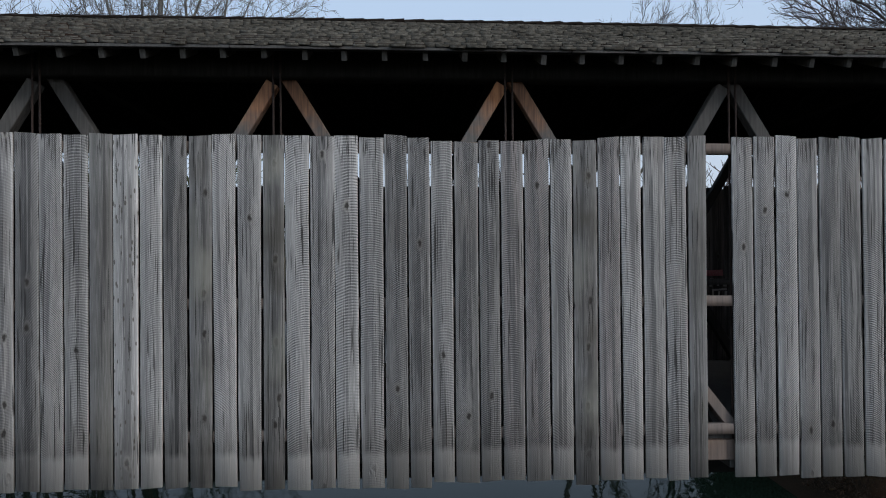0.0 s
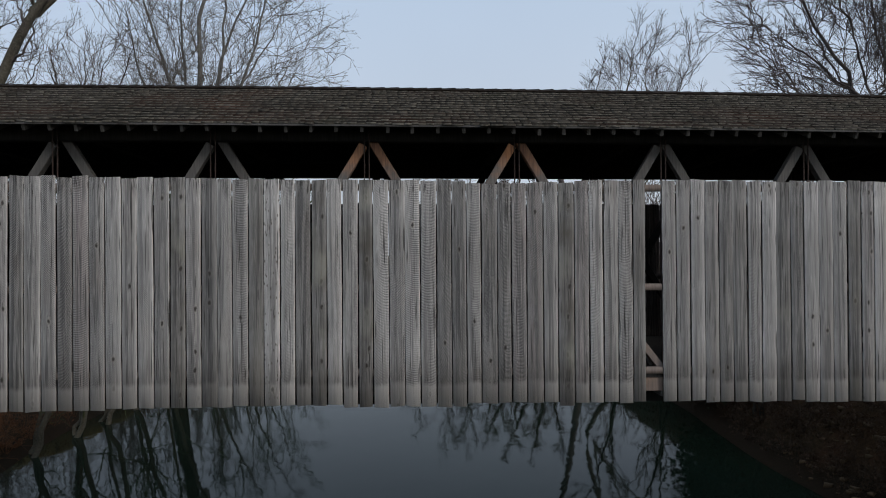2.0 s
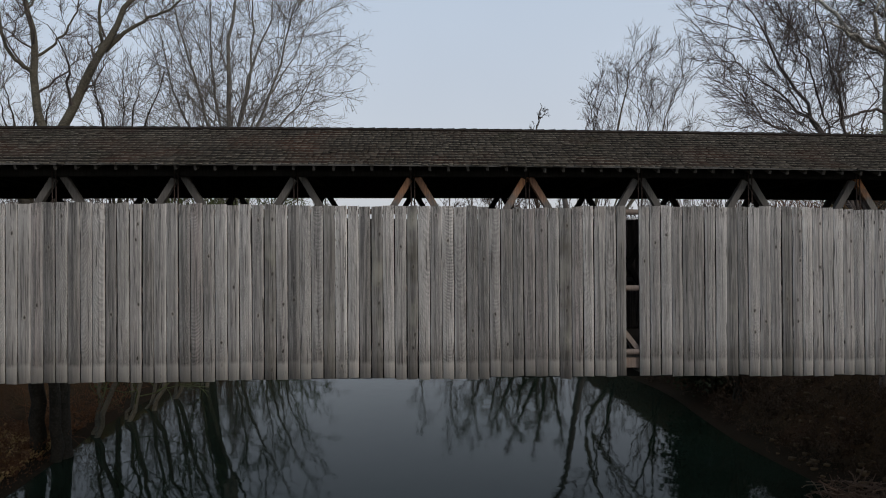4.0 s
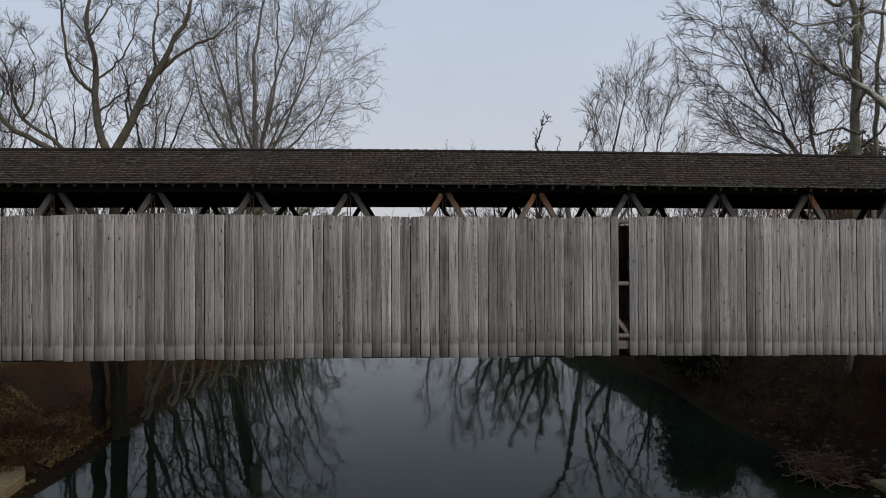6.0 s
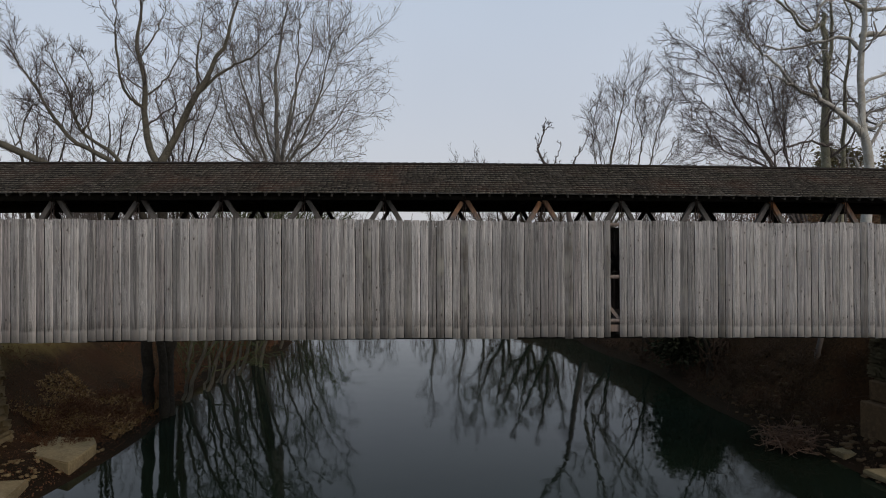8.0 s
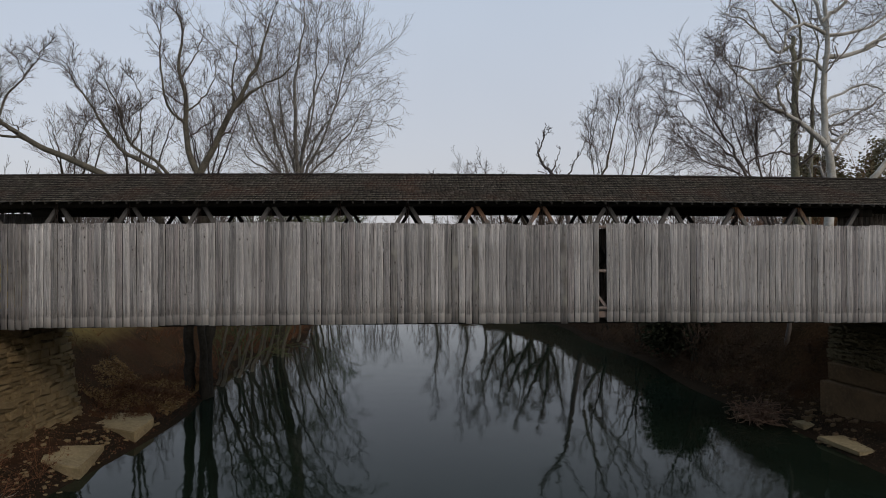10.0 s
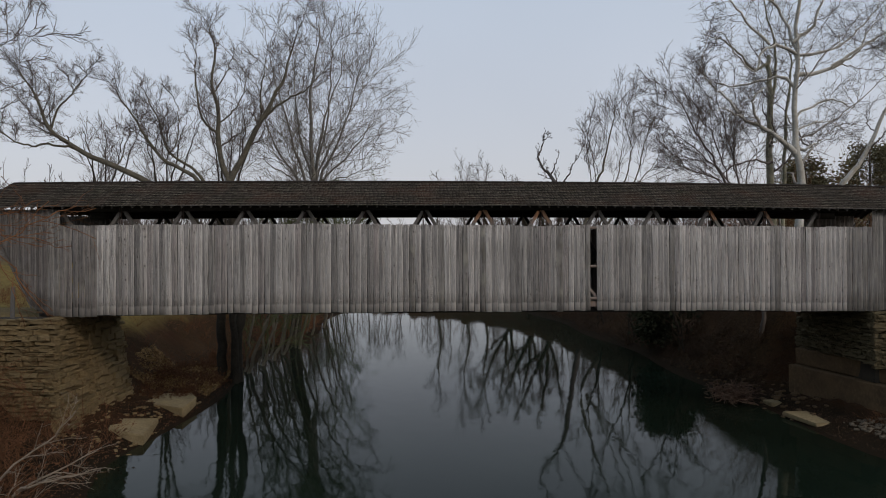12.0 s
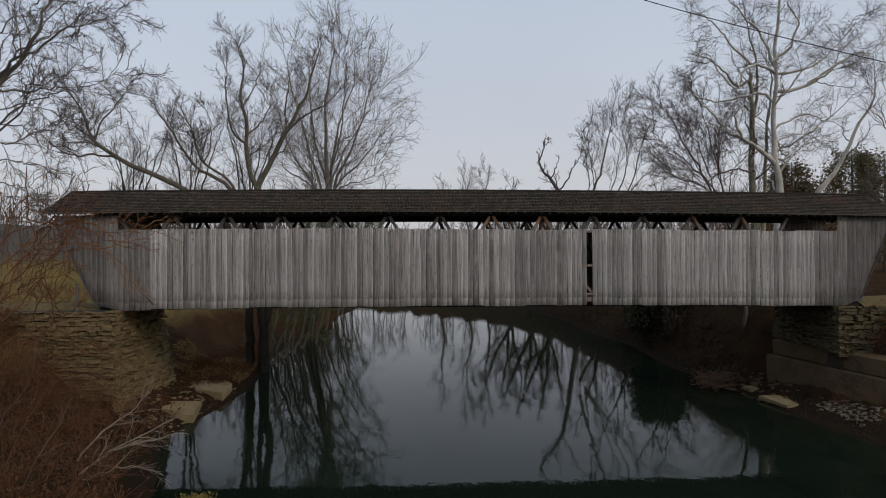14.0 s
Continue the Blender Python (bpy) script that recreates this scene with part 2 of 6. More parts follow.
# near-black paints the deep shade under the roof; the wire shares it
BLACK = timber("shade_black_timber", 0.035)
TAIL = timber("weathered_rafter_end", 0.135)
DAMP = board_wood("damp_board", 0.19, 0.4, 1.06, stain=0.35)
# brown inner boards, darkened in colour for the shade inside the bridge
INNER = board_wood("shade_toned_inner_board", 0.10, 0.0, 1.15)
NAILER = timber("pale_nailer", 0.26, 0.0, 0.62)
STONE = mottled("limestone_block", (0.265, 0.188, 0.094), (0.155, 0.11, 0.058), (0.35, 0.268, 0.15), 2.3, bump=1.0, distance=0.05, island=0.65)
# darker copy of the limestone, with the bridge's shade in its colour
DARK_STONE = mottled("shade_toned_limestone_block", (0.14, 0.11, 0.062), (0.085, 0.065, 0.038), (0.24, 0.20, 0.115), 2.3, bump=1.0, distance=0.05, island=0.65)
MORTAR = mottled("dark_joint", (0.05, 0.042, 0.032), (0.035, 0.03, 0.024), (0.07, 0.06, 0.045), 3.0)
GRAVEL = mottled("brown_gravel", (0.165, 0.118, 0.050), (0.115, 0.082, 0.036), (0.21, 0.155, 0.075), 4.0)
CONCRETE = mottled("stained_concrete", (0.26, 0.20, 0.11), (0.17, 0.13, 0.073), (0.35, 0.28, 0.165), 1.6, bump=0.3, distance=0.01)
DULL_CONCRETE = mottled("dull_brown_concrete", (0.122, 0.080, 0.044), (0.075, 0.05, 0.029), (0.165, 0.112, 0.064), 1.2, bump=0.3, distance=0.01)
BARK = mottled("grey_bark", (0.13, 0.12, 0.105), (0.085, 0.078, 0.066), (0.19, 0.18, 0.16), 3.0)
MOSSY = mottled("mossy_bark", (0.27, 0.26, 0.19), (0.16, 0.155, 0.105), (0.36, 0.35, 0.28), 2.0)
LICHEN = mottled("lichened_grey_bark", (0.115, 0.105, 0.08), (0.06, 0.054, 0.042), (0.19, 0.175, 0.14), 2.4)
ASH = mottled("ashen_bark", (0.20, 0.19, 0.17), (0.11, 0.10, 0.09), (0.30, 0.29, 0.26), 2.4)
# dark bark; on the boles it paints the shade behind the bridge
DARK_BARK = mottled("shade_dark_mossy_bark", (0.040, 0.034, 0.026), (0.022, 0.019, 0.015), (0.07, 0.062, 0.048), 2.0)
DRIFT_STONE = mottled("muddy_rubble", (0.16, 0.13, 0.095), (0.08, 0.063, 0.045), (0.26, 0.225, 0.175), 3.0)
RED_DRIFT = mottled("red_brown_driftwood", (0.14, 0.085, 0.06), (0.08, 0.05, 0.038), (0.21, 0.15, 0.11), 3.0)
WHITE_BARK = mottled("pale_peeling_bark", (0.48, 0.47, 0.43), (0.28, 0.26, 0.21), (0.56, 0.55, 0.52), 1.4)
TWIG = mottled("grey_brown_twig", (0.12, 0.105, 0.095), (0.085, 0.07, 0.065), (0.16, 0.14, 0.125), 1.0)
GREY_TWIG = mottled("ashen_twig", (0.19, 0.17, 0.155), (0.13, 0.115, 0.10), (0.25, 0.23, 0.21), 1.0)
PALE_TWIG = mottled("pale_twig", (0.30, 0.28, 0.25), (0.20, 0.18, 0.16), (0.36, 0.34, 0.31), 1.0)
BRUSH = mottled("red_brown_brush", (0.165, 0.072, 0.034), (0.09, 0.042, 0.022), (0.24, 0.13, 0.062), 1.2)
# brush and leaf browns darkened to paint the right bank's shade
DARK_BRUSH = mottled("shade_dark_brush", (0.075, 0.05, 0.036), (0.05, 0.034, 0.024), (0.12, 0.085, 0.06), 1.2)
DARK_LEAF = mottled("shade_dark_leaf", (0.07, 0.043, 0.027), (0.048, 0.031, 0.02), (0.11, 0.068, 0.042), 1.5)
BRUSH_LEAF = mottled("dry_red_leaf", (0.125, 0.056, 0.030), (0.075, 0.038, 0.021), (0.19, 0.105, 0.052), 1.5)
NEEDLE = mottled("olive_cedar_needles", (0.12, 0.12, 0.065), (0.15, 0.125, 0.075), (0.19, 0.155, 0.09), 1.2)
# green needles darkened in colour for the shade behind the bridge
DEEP_NEEDLE = mottled("shade_dark_green_needles", (0.026, 0.033, 0.018), (0.034, 0.034, 0.020), (0.048, 0.050, 0.028), 1.2)
# green put into twigs so that their reflection tints the water
GREEN_TWIG = mottled("reflection_green_twig", (0.075, 0.088, 0.036), (0.050, 0.055, 0.026), (0.115, 0.125, 0.06), 1.2)
STRAW_LEAF = mottled("straw_leaf", (0.30, 0.19, 0.085), (0.20, 0.115, 0.05), (0.36, 0.26, 0.13), 1.5)
IRON = mottled("rusty_iron", (0.06, 0.045, 0.04), (0.04, 0.032, 0.03), (0.09, 0.055, 0.04), 6.0, rough=0.7)
DRIFT = mottled("bleached_driftwood", (0.27, 0.22, 0.17), (0.16, 0.125, 0.095), (0.36, 0.31, 0.25), 3.0)


def shingle_material():
    m, b = material("old_wood_shingle", 1.0)
    b.inputs["Specular IOR Level"].default_value = 0.04
    k = Net(m)
    at = k.coord()
    o = k.xyz(at)
    r = k.island()
    col = k.ramp(r, (0.0, (0.012, 0.0105, 0.0095)), (0.5, (0.022, 0.0185, 0.0155)), (0.9, (0.032, 0.027, 0.022)), (1.0, (0.06, 0.051, 0.043)))
    patch = k.noise(at, 0.55, 4.0)
    col = k.mix(k.span(patch, 0.5, 0.72, 0.0, 0.6), col, (0.066, 0.032, 0.022))
    dark = k.noise(k.join(o["X"], k.math("MULTIPLY", o["Y"], 0.25), o["Z"]), 1.3, 3.0)
    col = k.mix(k.span(dark, 0.45, 0.7, 0.0, 0.6), col, (0.036, 0.031, 0.027))
    moss = k.noise(at, 0.9, 5.0, 0.7)
    col = k.mix(k.span(moss, 0.56, 0.74, 0.0, 0.45), col, (0.030, 0.034, 0.019))
    k.put(b.inputs["Base Color"], col)
    k.bump(b, k.noise(at, 60.0, 3.0), 0.4, 0.004)
    return m


def ground_material():
    m, b = material("creek_bank_ground", 1.0)
    b.inputs["Specular IOR Level"].default_value = 0.04
    k = Net(m)
    at = k.coord()
    o = k.xyz(at)
    litter, clump = k.noise(at, 9.0, 5.0, 0.7), k.noise(at, 0.6, 4.0)
    soil = k.mix(k.span(litter, 0.35, 0.68), (0.022, 0.0145, 0.009), (0.072, 0.042, 0.021))
    soil = k.mix(k.span(clump, 0.42, 0.66, 0.0, 0.7), soil, (0.055, 0.026, 0.014))
    grass = k.mix(k.span(k.noise(at, 3.0, 4.0), 0.35, 0.65), (0.14, 0.098, 0.034), (0.20, 0.142, 0.052))
    grass = k.mix(k.span(clump, 0.4, 0.7, 0.0, 0.5), grass, (0.105, 0.088, 0.034))
    # grass grows on the level field above the banks
    field = k.span(k.math("ADD", o["Z"], k.math("MULTIPLY", k.math("SUBTRACT", clump, 0.5), 1.4)), -2.3, -1.3)
    field = k.math("MULTIPLY", field, k.span(o["X"], -19.0, -21.0))
    wooded = k.mix(k.span(k.noise(at, 1.5, 4.0), 0.35, 0.65), (0.075, 0.062, 0.05), (0.12, 0.10, 0.082))
    hill = k.span(k.math("ADD", o["Z"], k.math("MULTIPLY", clump, 0.8)), 1.6, 2.6)
    # soil near the waterline darkened to paint the shade of overhanging growth
    bank_shade = k.span(k.math("ADD", o["Z"], k.math("MULTIPLY", k.math("SUBTRACT", clump, 0.5), 0.7)), WATER + 0.75, WATER + 0.25)
    soil = k.mix(k.math("MULTIPLY", bank_shade, 0.75), soil, (0.012, 0.0095, 0.0065))
    k.put(b.inputs["Base Color"], k.mix(hill, k.mix(field, soil, grass), wooded))
    k.bump(b, k.math("ADD", litter, k.noise(at, 40.0, 3.0)), 0.8, 0.04)
    return m


def water_material():
    m, b = material("dark_green_creek_water", 0.025)
    k = Net(m)
    at = k.coord()
    o = k.xyz(at)
    murk = k.noise(at, 0.25, 3.0)
    k.put(b.inputs["Base Color"], k.mix(k.span(murk, 0.35, 0.65), (0.0054, 0.0096, 0.0060), (0.0080, 0.0138, 0.0090)))
    b.inputs["IOR"].default_value = 1.333
    b.inputs["Specular IOR Level"].default_value = 0.118
    swell = k.noise(k.join(o["X"], k.math("MULTIPLY", o["Y"], 0.7), 0.0), 1.1, 2.0)
    ripple = k.noise(k.join(o["X"], k.math("MULTIPLY", o["Y"], 0.6), 0.0), 7.0, 2.0)
    k.bump(b, k.math("ADD", k.math("MULTIPLY", swell, 1.0), k.math("MULTIPLY", ripple, 0.20)), 0.08, 0.06)
    return m


# pale butts: weathering, with the light on the shingle ends painted in
BUTT = mottled("lit_weathered_butt", (0.145, 0.133, 0.110), (0.05, 0.045, 0.037), (0.25, 0.235, 0.20), 3.0, rough=1.0)
WATER = -4.63
SHINGLE, GROUND, WATER_MAT = shingle_material(), ground_material(), water_material()

# ---- mesh helpers ----


def np_mesh(name, verts, faces, mat, smooth=False, second=None, uses=None):
    """A mesh from arrays; second is another material for the faces marked in uses. faces is one array of quads or of triangles, or a list of such arrays."""
    me = bpy.data.meshes.new(name)
    verts = np.ascontiguousarray(verts, dtype=np.float32)
    groups = [np.asarray(f, dtype=np.int32) for f in (faces if isinstance(faces, list) else [faces]) if len(f)]
    loops = np.concatenate([g.ravel() for g in groups])
    sizes = np.concatenate([np.full(len(g), g.shape[1], np.int32) for g in groups])
    me.vertices.add(len(verts))
    me.vertices.foreach_set("co", verts.ravel())
    me.loops.add(len(loops))
    me.loops.foreach_set("vertex_index", loops)
    me.polygons.add(len(sizes))
    me.polygons.foreach_set("loop_start", np.concatenate([[0], np.cumsum(sizes)[:-1]]).astype(np.int32))
    if smooth:
        me.polygons.foreach_set("use_smooth", np.ones(len(sizes), bool))
    me.materials.append(mat)
    if second is not None:
        me.materials.append(second)
        me.polygons.foreach_set("material_index", np.ascontiguousarray(uses, dtype=np.int32))
    me.update(calc_edges=True)
    me.validate()
    return me


CUBE_V = np.array([(x, y, z) for z in (-0.5, 0.5) for y in (-0.5, 0.5) for x in (-0.5, 0.5)])
CUBE_F = np.array([(0, 2, 3, 1), (4, 5, 7, 6), (0, 1, 5, 4), (2, 6, 7, 3), (0, 4, 6, 2), (1, 3, 7, 5)])


def under(ob, parent):
    ob.parent = parent
    return ob


def part(name, me, parent, label="", m=None):
    """Links a mesh as one part of a thing or of another part."""
    ob = new(name, me)
    under(ob, parent)
    if m is not None:
        ob.matrix_basis = m
    if label:
        tagged(ob, label)
    return ob


def block(name, size, mat, bevel=0.01, jag=0.0, seed=0, cuts=0):
    """A bevelled block about its centre; jag makes its corners uneven."""
    bm = bmesh.new()
    bmesh.ops.create_cube(bm, size=1.0)
    for v in bm.verts:
        v.co = Vector((v.co.x * size[0], v.co.y * size[1], v.co.z * size[2]))
    if cuts:
        bmesh.ops.subdivide_edges(bm, edges=bm.edges[:], cuts=cuts, use_grid_fill=True)
    rnd = random.Random(seed)
    if jag:
        for v in bm.verts:
            v.co += Vector((rnd.uniform(-jag, jag), rnd.uniform(-jag, jag), rnd.uniform(-jag, jag)))
    if bevel and not cuts:
        bmesh.ops.bevel(bm, geom=bm.edges[:], offset=bevel, segments=1, affect="EDGES")
    me = bpy.data.meshes.new(name)
    bm.to_mesh(me)
    bm.free()
    me.materials.append(mat)
    return me


def beam_mesh(name, a, b, w, h, mat, up=Vector((0, 0, 1))):
    """A squared timber from a to b in the coordinates of its thing, w wide and h deep, with eased edges."""
    a, b = Vector(a), Vector(b)
    d = b - a
    z = d.normalized()
    x = up.cross(z)
    x = x.normalized() if x.length > 1e-4 else Vector((1, 0, 0))
    y = z.cross(x)
    bm = bmesh.new()
    bmesh.ops.create_cube(bm, size=1.0)
    for v in bm.verts:
        v.co = Vector((v.co.x * w, v.co.y * h, v.co.z * d.length))
    bmesh.ops.bevel(bm, geom=bm.edges[:], offset=min(w, h) * 0.06, segments=1, affect="EDGES")
    rot = Matrix((x, y, z)).transposed().to_4x4()
    bmesh.ops.transform(bm, matrix=Matrix.Translation((a + b) / 2) @ rot, verts=bm.verts[:])
    me = bpy.data.meshes.new(name)
    bm.to_mesh(me)
    bm.free()
    me.materials.append(mat)
    return me


def tubes(lines, radii, sides):
    """Tubes along lines (n, p, 3) with radii (n, p): vertices and quads."""
    n, p, _ = lines.shape
    tang = np.gradient(lines, axis=1)
    tang /= np.linalg.norm(tang, axis=2, keepdims=True) + 1e-9
    ref = np.where(np.abs(tang[:, :1, 2:3]) > 0.9, np.array([1.0, 0, 0]), np.array([0, 0, 1.0]))
    side = np.cross(tang, np.broadcast_to(ref, tang.shape))
    side /= np.linalg.norm(side, axis=2, keepdims=True) + 1e-9
    other = np.cross(tang, side)
    a = np.arange(sides) * 2 * np.pi / sides
    ring = side[:, :, None] * np.cos(a)[:, None] + other[:, :, None] * np.sin(a)[:, None]
    verts = (lines[:, :, None] + ring * radii[:, :, None, None]).reshape(-1, 3)
    i = (np.arange(n) * p * sides)[:, None, None] + (np.arange(p - 1) * sides)[None, :, None]
    j, k = np.arange(sides)[None, None], (np.arange(sides)[None, None] + 1) % sides
    quads = np.stack([i + j, i + k, i + sides + k, i + sides + j], -1).reshape(-1, 4)
    return verts, quads


def bent(line, radius, sides=6, points=10, seed=0, wobble=0.0):
    """One smooth tapering tube through a few given places: the centre line and its radii."""
    line = np.array(line, float)
    t = np.linspace(0, len(line) - 1, points)
    i = np.clip(t.astype(int), 0, len(line) - 2)
    q = lambda k: line[np.clip(i + k, 0, len(line) - 1)]  # noqa: E731
    f = (t - i)[:, None]
    p0, p1, p2, p3 = q(-1), q(0), q(1), q(2)
    c = 0.5 * (2 * p1 + (p2 - p0) * f + (2 * p0 - 5 * p1 + 4 * p2 - p3) * f**2 + (3 * p1 - p0 - 3 * p2 + p3) * f**3)
    if wobble:
        g = np.random.default_rng(seed)
        drift = np.cumsum(g.normal(0, 1, c.shape), axis=0)
        drift -= drift[:1] + (drift[-1:] - drift[:1]) * np.linspace(0, 1, points)[:, None]
        c[1:-1] += 0.8 * wobble * drift[1:-1] + g.normal(0, 0.45 * wobble, c[1:-1].shape)
    r = np.interp(np.linspace(0, 1, points), np.linspace(0, 1, len(radius)), radius)
    return c, r


# ---- measures of the bridge ----
BOARD, LEFT, RIGHT = 0.230, -20.41, 10.93
TOP = 3.30
PANEL, NODE = 2.257, -4.415
NEAR, FAR = 0.25, 4.47
RIDGE_Y, RIDGE_Z, EAVE_Y, EAVE_Z = 2.37, 5.20, -0.31, 4.065
ROOF_L, ROOF_R = -23.4, 13.9


def node(k):
    """Place along the bridge of the truss's panel point k; the panels get a little shorter towards the right."""
    return NODE + k * PANEL - 0.0065 * k * k


def sag(x):
    """How far the old bridge has settled along its length."""
    return -0.0003 * ((x + 12.0) ** 2 - 144.0)


def roof_sag(x):
    """The roof has settled a little more than the floor."""
    return -0.0004 * ((x + 14.0) ** 2 - 196.0)


# ---- ground and water ----
def smooth(a, b, x):
    t = np.clip((x - a) / (b - a), 0, 1)
    return t * t * (3 - 2 * t)


def bank_noise(x, y):
    return 0.22 * np.sin(0.9 * x + 0.31 * y) * np.sin(0.47 * y - 0.3 * x + 1.0) + 0.10 * np.sin(2.3 * x + 1.7 * y) + 0.06 * np.sin(5.1 * y - 3.7 * x)


def land(x, y):
    """Height of the ground: a creek bed between two banks, level fields beyond, a low hill far off to the left."""
    x, y = np.asarray(x, float), np.asarray(y, float)
    bend = np.minimum(np.clip(y - 8.0, 0, None), 120.0)
    edge_r = 8.0 + 0.35 * np.sin(0.33 * y + 1.0) + 1.2 * smooth(-1.0, -7.0, y) - 0.0010 * bend**2 - 0.010 * np.clip(y - 60.0, 0, 60.0) ** 2
    edge_l = np.minimum(-17.0 + 0.5 * np.sin(0.25 * y) + 1.9 * smooth(-2.5, -10.0, y) + 1.0 * smooth(20, 36, y), edge_r - 17.0)
    dl, dr = edge_l - x, x - edge_r
    d = np.maximum(dl, dr)
    bed = WATER - 1.2 * smooth(0.0, -3.0, d)
    shelf = 0.42 * smooth(-0.2, 1.6, d)
    low = smooth(8.0, 5.2, y) * smooth(-16.0, -9.0, y)
    terrace = np.where(dl > dr, smooth(2.4, 8.0, d) * 3.7, (smooth(0.8, 5.0, d) * (1 - low) + smooth(2.0, 10.5, d) * low) * 4.2)
    h = bed + shelf + terrace + bank_noise(x, y) * smooth(0.2, 2.5, d)
    h = h + 0.35 * smooth(8, 20, d)
    h = h + 12.5 * smooth(26, 78, dl) * smooth(-40, 10, y) + 7.0 * smooth(60, 200, dr)
    # the earth shoulder that carries the right approach
    mound = -0.42 - 0.62 * np.clip(-0.6 - y, 0, None) - 0.5 * np.clip(y - 5.6, 0, None) + 0.6 * bank_noise(x, y)
    keep = smooth(11.4, 13.6, x)
    return np.where(x > 11.4, np.maximum(h, mound * keep + h * (1 - keep)), h)


def axis(lo, hi, a, b, fine, coarse):
    """Grid lines that are close together from a to b and spread out beyond."""
    mid = np.arange(a, b, fine)
    out_r = b + np.cumsum(fine * 1.11 ** np.arange(coarse))
    out_l = a - np.cumsum(fine * 1.11 ** np.arange(coarse))
    return np.concatenate([np.clip(out_l[::-1], lo, None), mid, np.clip(out_r, None, hi)])


gx = np.unique(axis(-1500, 1500, -34.0, 24.0, 0.48, 60))
gy = np.unique(axis(-1500, 1500, -34.0, 40.0, 0.55, 60))
mx, my = np.meshgrid(gx, gy)
gv = np.stack([mx, my, land(mx, my)], -1).reshape(-1, 3)
ii = (np.arange(len(gy) - 1)[:, None] * len(gx) + np.arange(len(gx) - 1)[None]).ravel()
gf = np.stack([ii, ii + 1, ii + 1 + len(gx), ii + len(gx)], -1)
ground = new("ground", np_mesh("ground", gv, gf, GROUND, True))
tagged(ground, "brown leaf-littered creek banks below dry winter grass fields", "ground", kind="structure")

wx, wy = np.linspace(-140, 40, 6), np.linspace(-300, 400, 15)
mx, my = np.meshgrid(wx, wy)
wv = np.stack([mx, my, np.full_like(mx, WATER)], -1).reshape(-1, 3)
ii = (np.arange(14)[:, None] * 6 + np.arange(5)[None]).ravel()
water = new("water", np_mesh("water", wv, np.stack([ii, ii + 1, ii + 7, ii + 6], -1), WATER_MAT))
tagged(water, "still dark green creek water mirroring bare trees", "water", kind="structure")

# ---- the covered bridge ----
bridge = new("covered_bridge")
bridge.empty_display_size = 0.5
tagged(bridge, "long weathered grey wooden covered bridge over a creek", "bridge")


def long_beam(name, x0, x1, y, z, w, h, mat, parent, label=""):
    """A timber along the bridge that follows its sag."""
    xs = np.linspace(x0, x1, 28)
    ring = np.array([(-w / 2, -h / 2), (w / 2, -h / 2), (w / 2, h / 2), (-w / 2, h / 2)])
    v = np.array([(x, y + a, z + sag(x) + b) for x in xs for a, b in ring])
    i = (np.arange(27) * 4)[:, None]
    j = np.arange(4)[None]
    k = (j + 1) % 4
    q = np.stack([i + j, i + k, i + 4 + k, i + 4 + j], -1).reshape(-1, 4)
    e = len(v) - 4
    q = np.concatenate([q[:, ::-1], [(0, 1, 2, 3), (e + 3, e + 2, e + 1, e)]])
    return part(name, np_mesh(name, v, q, mat), parent, label)


def board_mesh(name, mat, width, height, seed, thick=0.024, cut_l=0.0, cut_r=0.0):
    """An upright rough board from z = 0, a little wavy along its edges. cut_l, cut_r raise the foot's two corners."""
    g = np.random.default_rng(seed)
    rows = 5
    z = np.linspace(0, 1, rows)
    wob_l, wob_r, cup = g.normal(0, 0.0022, rows), g.normal(0, 0.0022, rows), g.normal(0, 0.003, rows)
    v = []
    for n in range(rows):
        zl, zr = cut_l + (height - cut_l) * z[n], cut_r + (height - cut_r) * z[n]
        e = 0.007
        wedge = 0.0035 * (z[n] - 0.5)
        l, r = -width / 2 + wob_l[n] - wedge, width / 2 + wob_r[n] + wedge
        tip = g.normal(0, 0.004) if n in (0, rows - 1) else 0.0
        v += [(l + e, -thick + cup[n], zl + tip), (r - e, -thick + cup[n], zr - tip), (r, -thick + e + cup[n], zr - tip),
              (r, cup[n], zr - tip), (l, cup[n], zl + tip), (l, -thick + e + cup[n], zl + tip)]
    i = (np.arange(rows - 1) * 6)[:, None]
    j = np.arange(6)[None]
    k = (j + 1) % 6
    q = np.stack([i + j, i + k, i + 6 + k, i + 6 + j], -1).reshape(-1, 4)
    e = (rows - 1) * 6
    caps = np.array([(5, 4, 3, 2), (5, 2, 1, 0), (e + 2, e + 3, e + 4, e + 5), (e + 0, e + 1, e + 2, e + 5)])
    return np_mesh(name, np.array(v), np.concatenate([q, caps]), mat)


# nailing rails carry the boards; every board is a piece of its own
siding = long_beam("siding", LEFT, RIGHT, 0.045, 1.73, 0.09, 0.10, NAILER, bridge, "weathered grey vertical board siding")
for z in (0.48, 3.22):
    long_beam("nailing_rail", LEFT, RIGHT, 0.045, z, 0.09, 0.10, NAILER, siding)
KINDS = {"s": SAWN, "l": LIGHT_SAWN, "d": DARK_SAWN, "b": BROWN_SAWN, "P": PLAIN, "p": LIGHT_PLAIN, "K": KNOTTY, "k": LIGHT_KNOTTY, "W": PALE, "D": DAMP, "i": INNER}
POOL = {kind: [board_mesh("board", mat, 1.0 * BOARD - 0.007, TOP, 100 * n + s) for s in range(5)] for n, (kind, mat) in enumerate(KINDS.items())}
dice = random.Random(21)
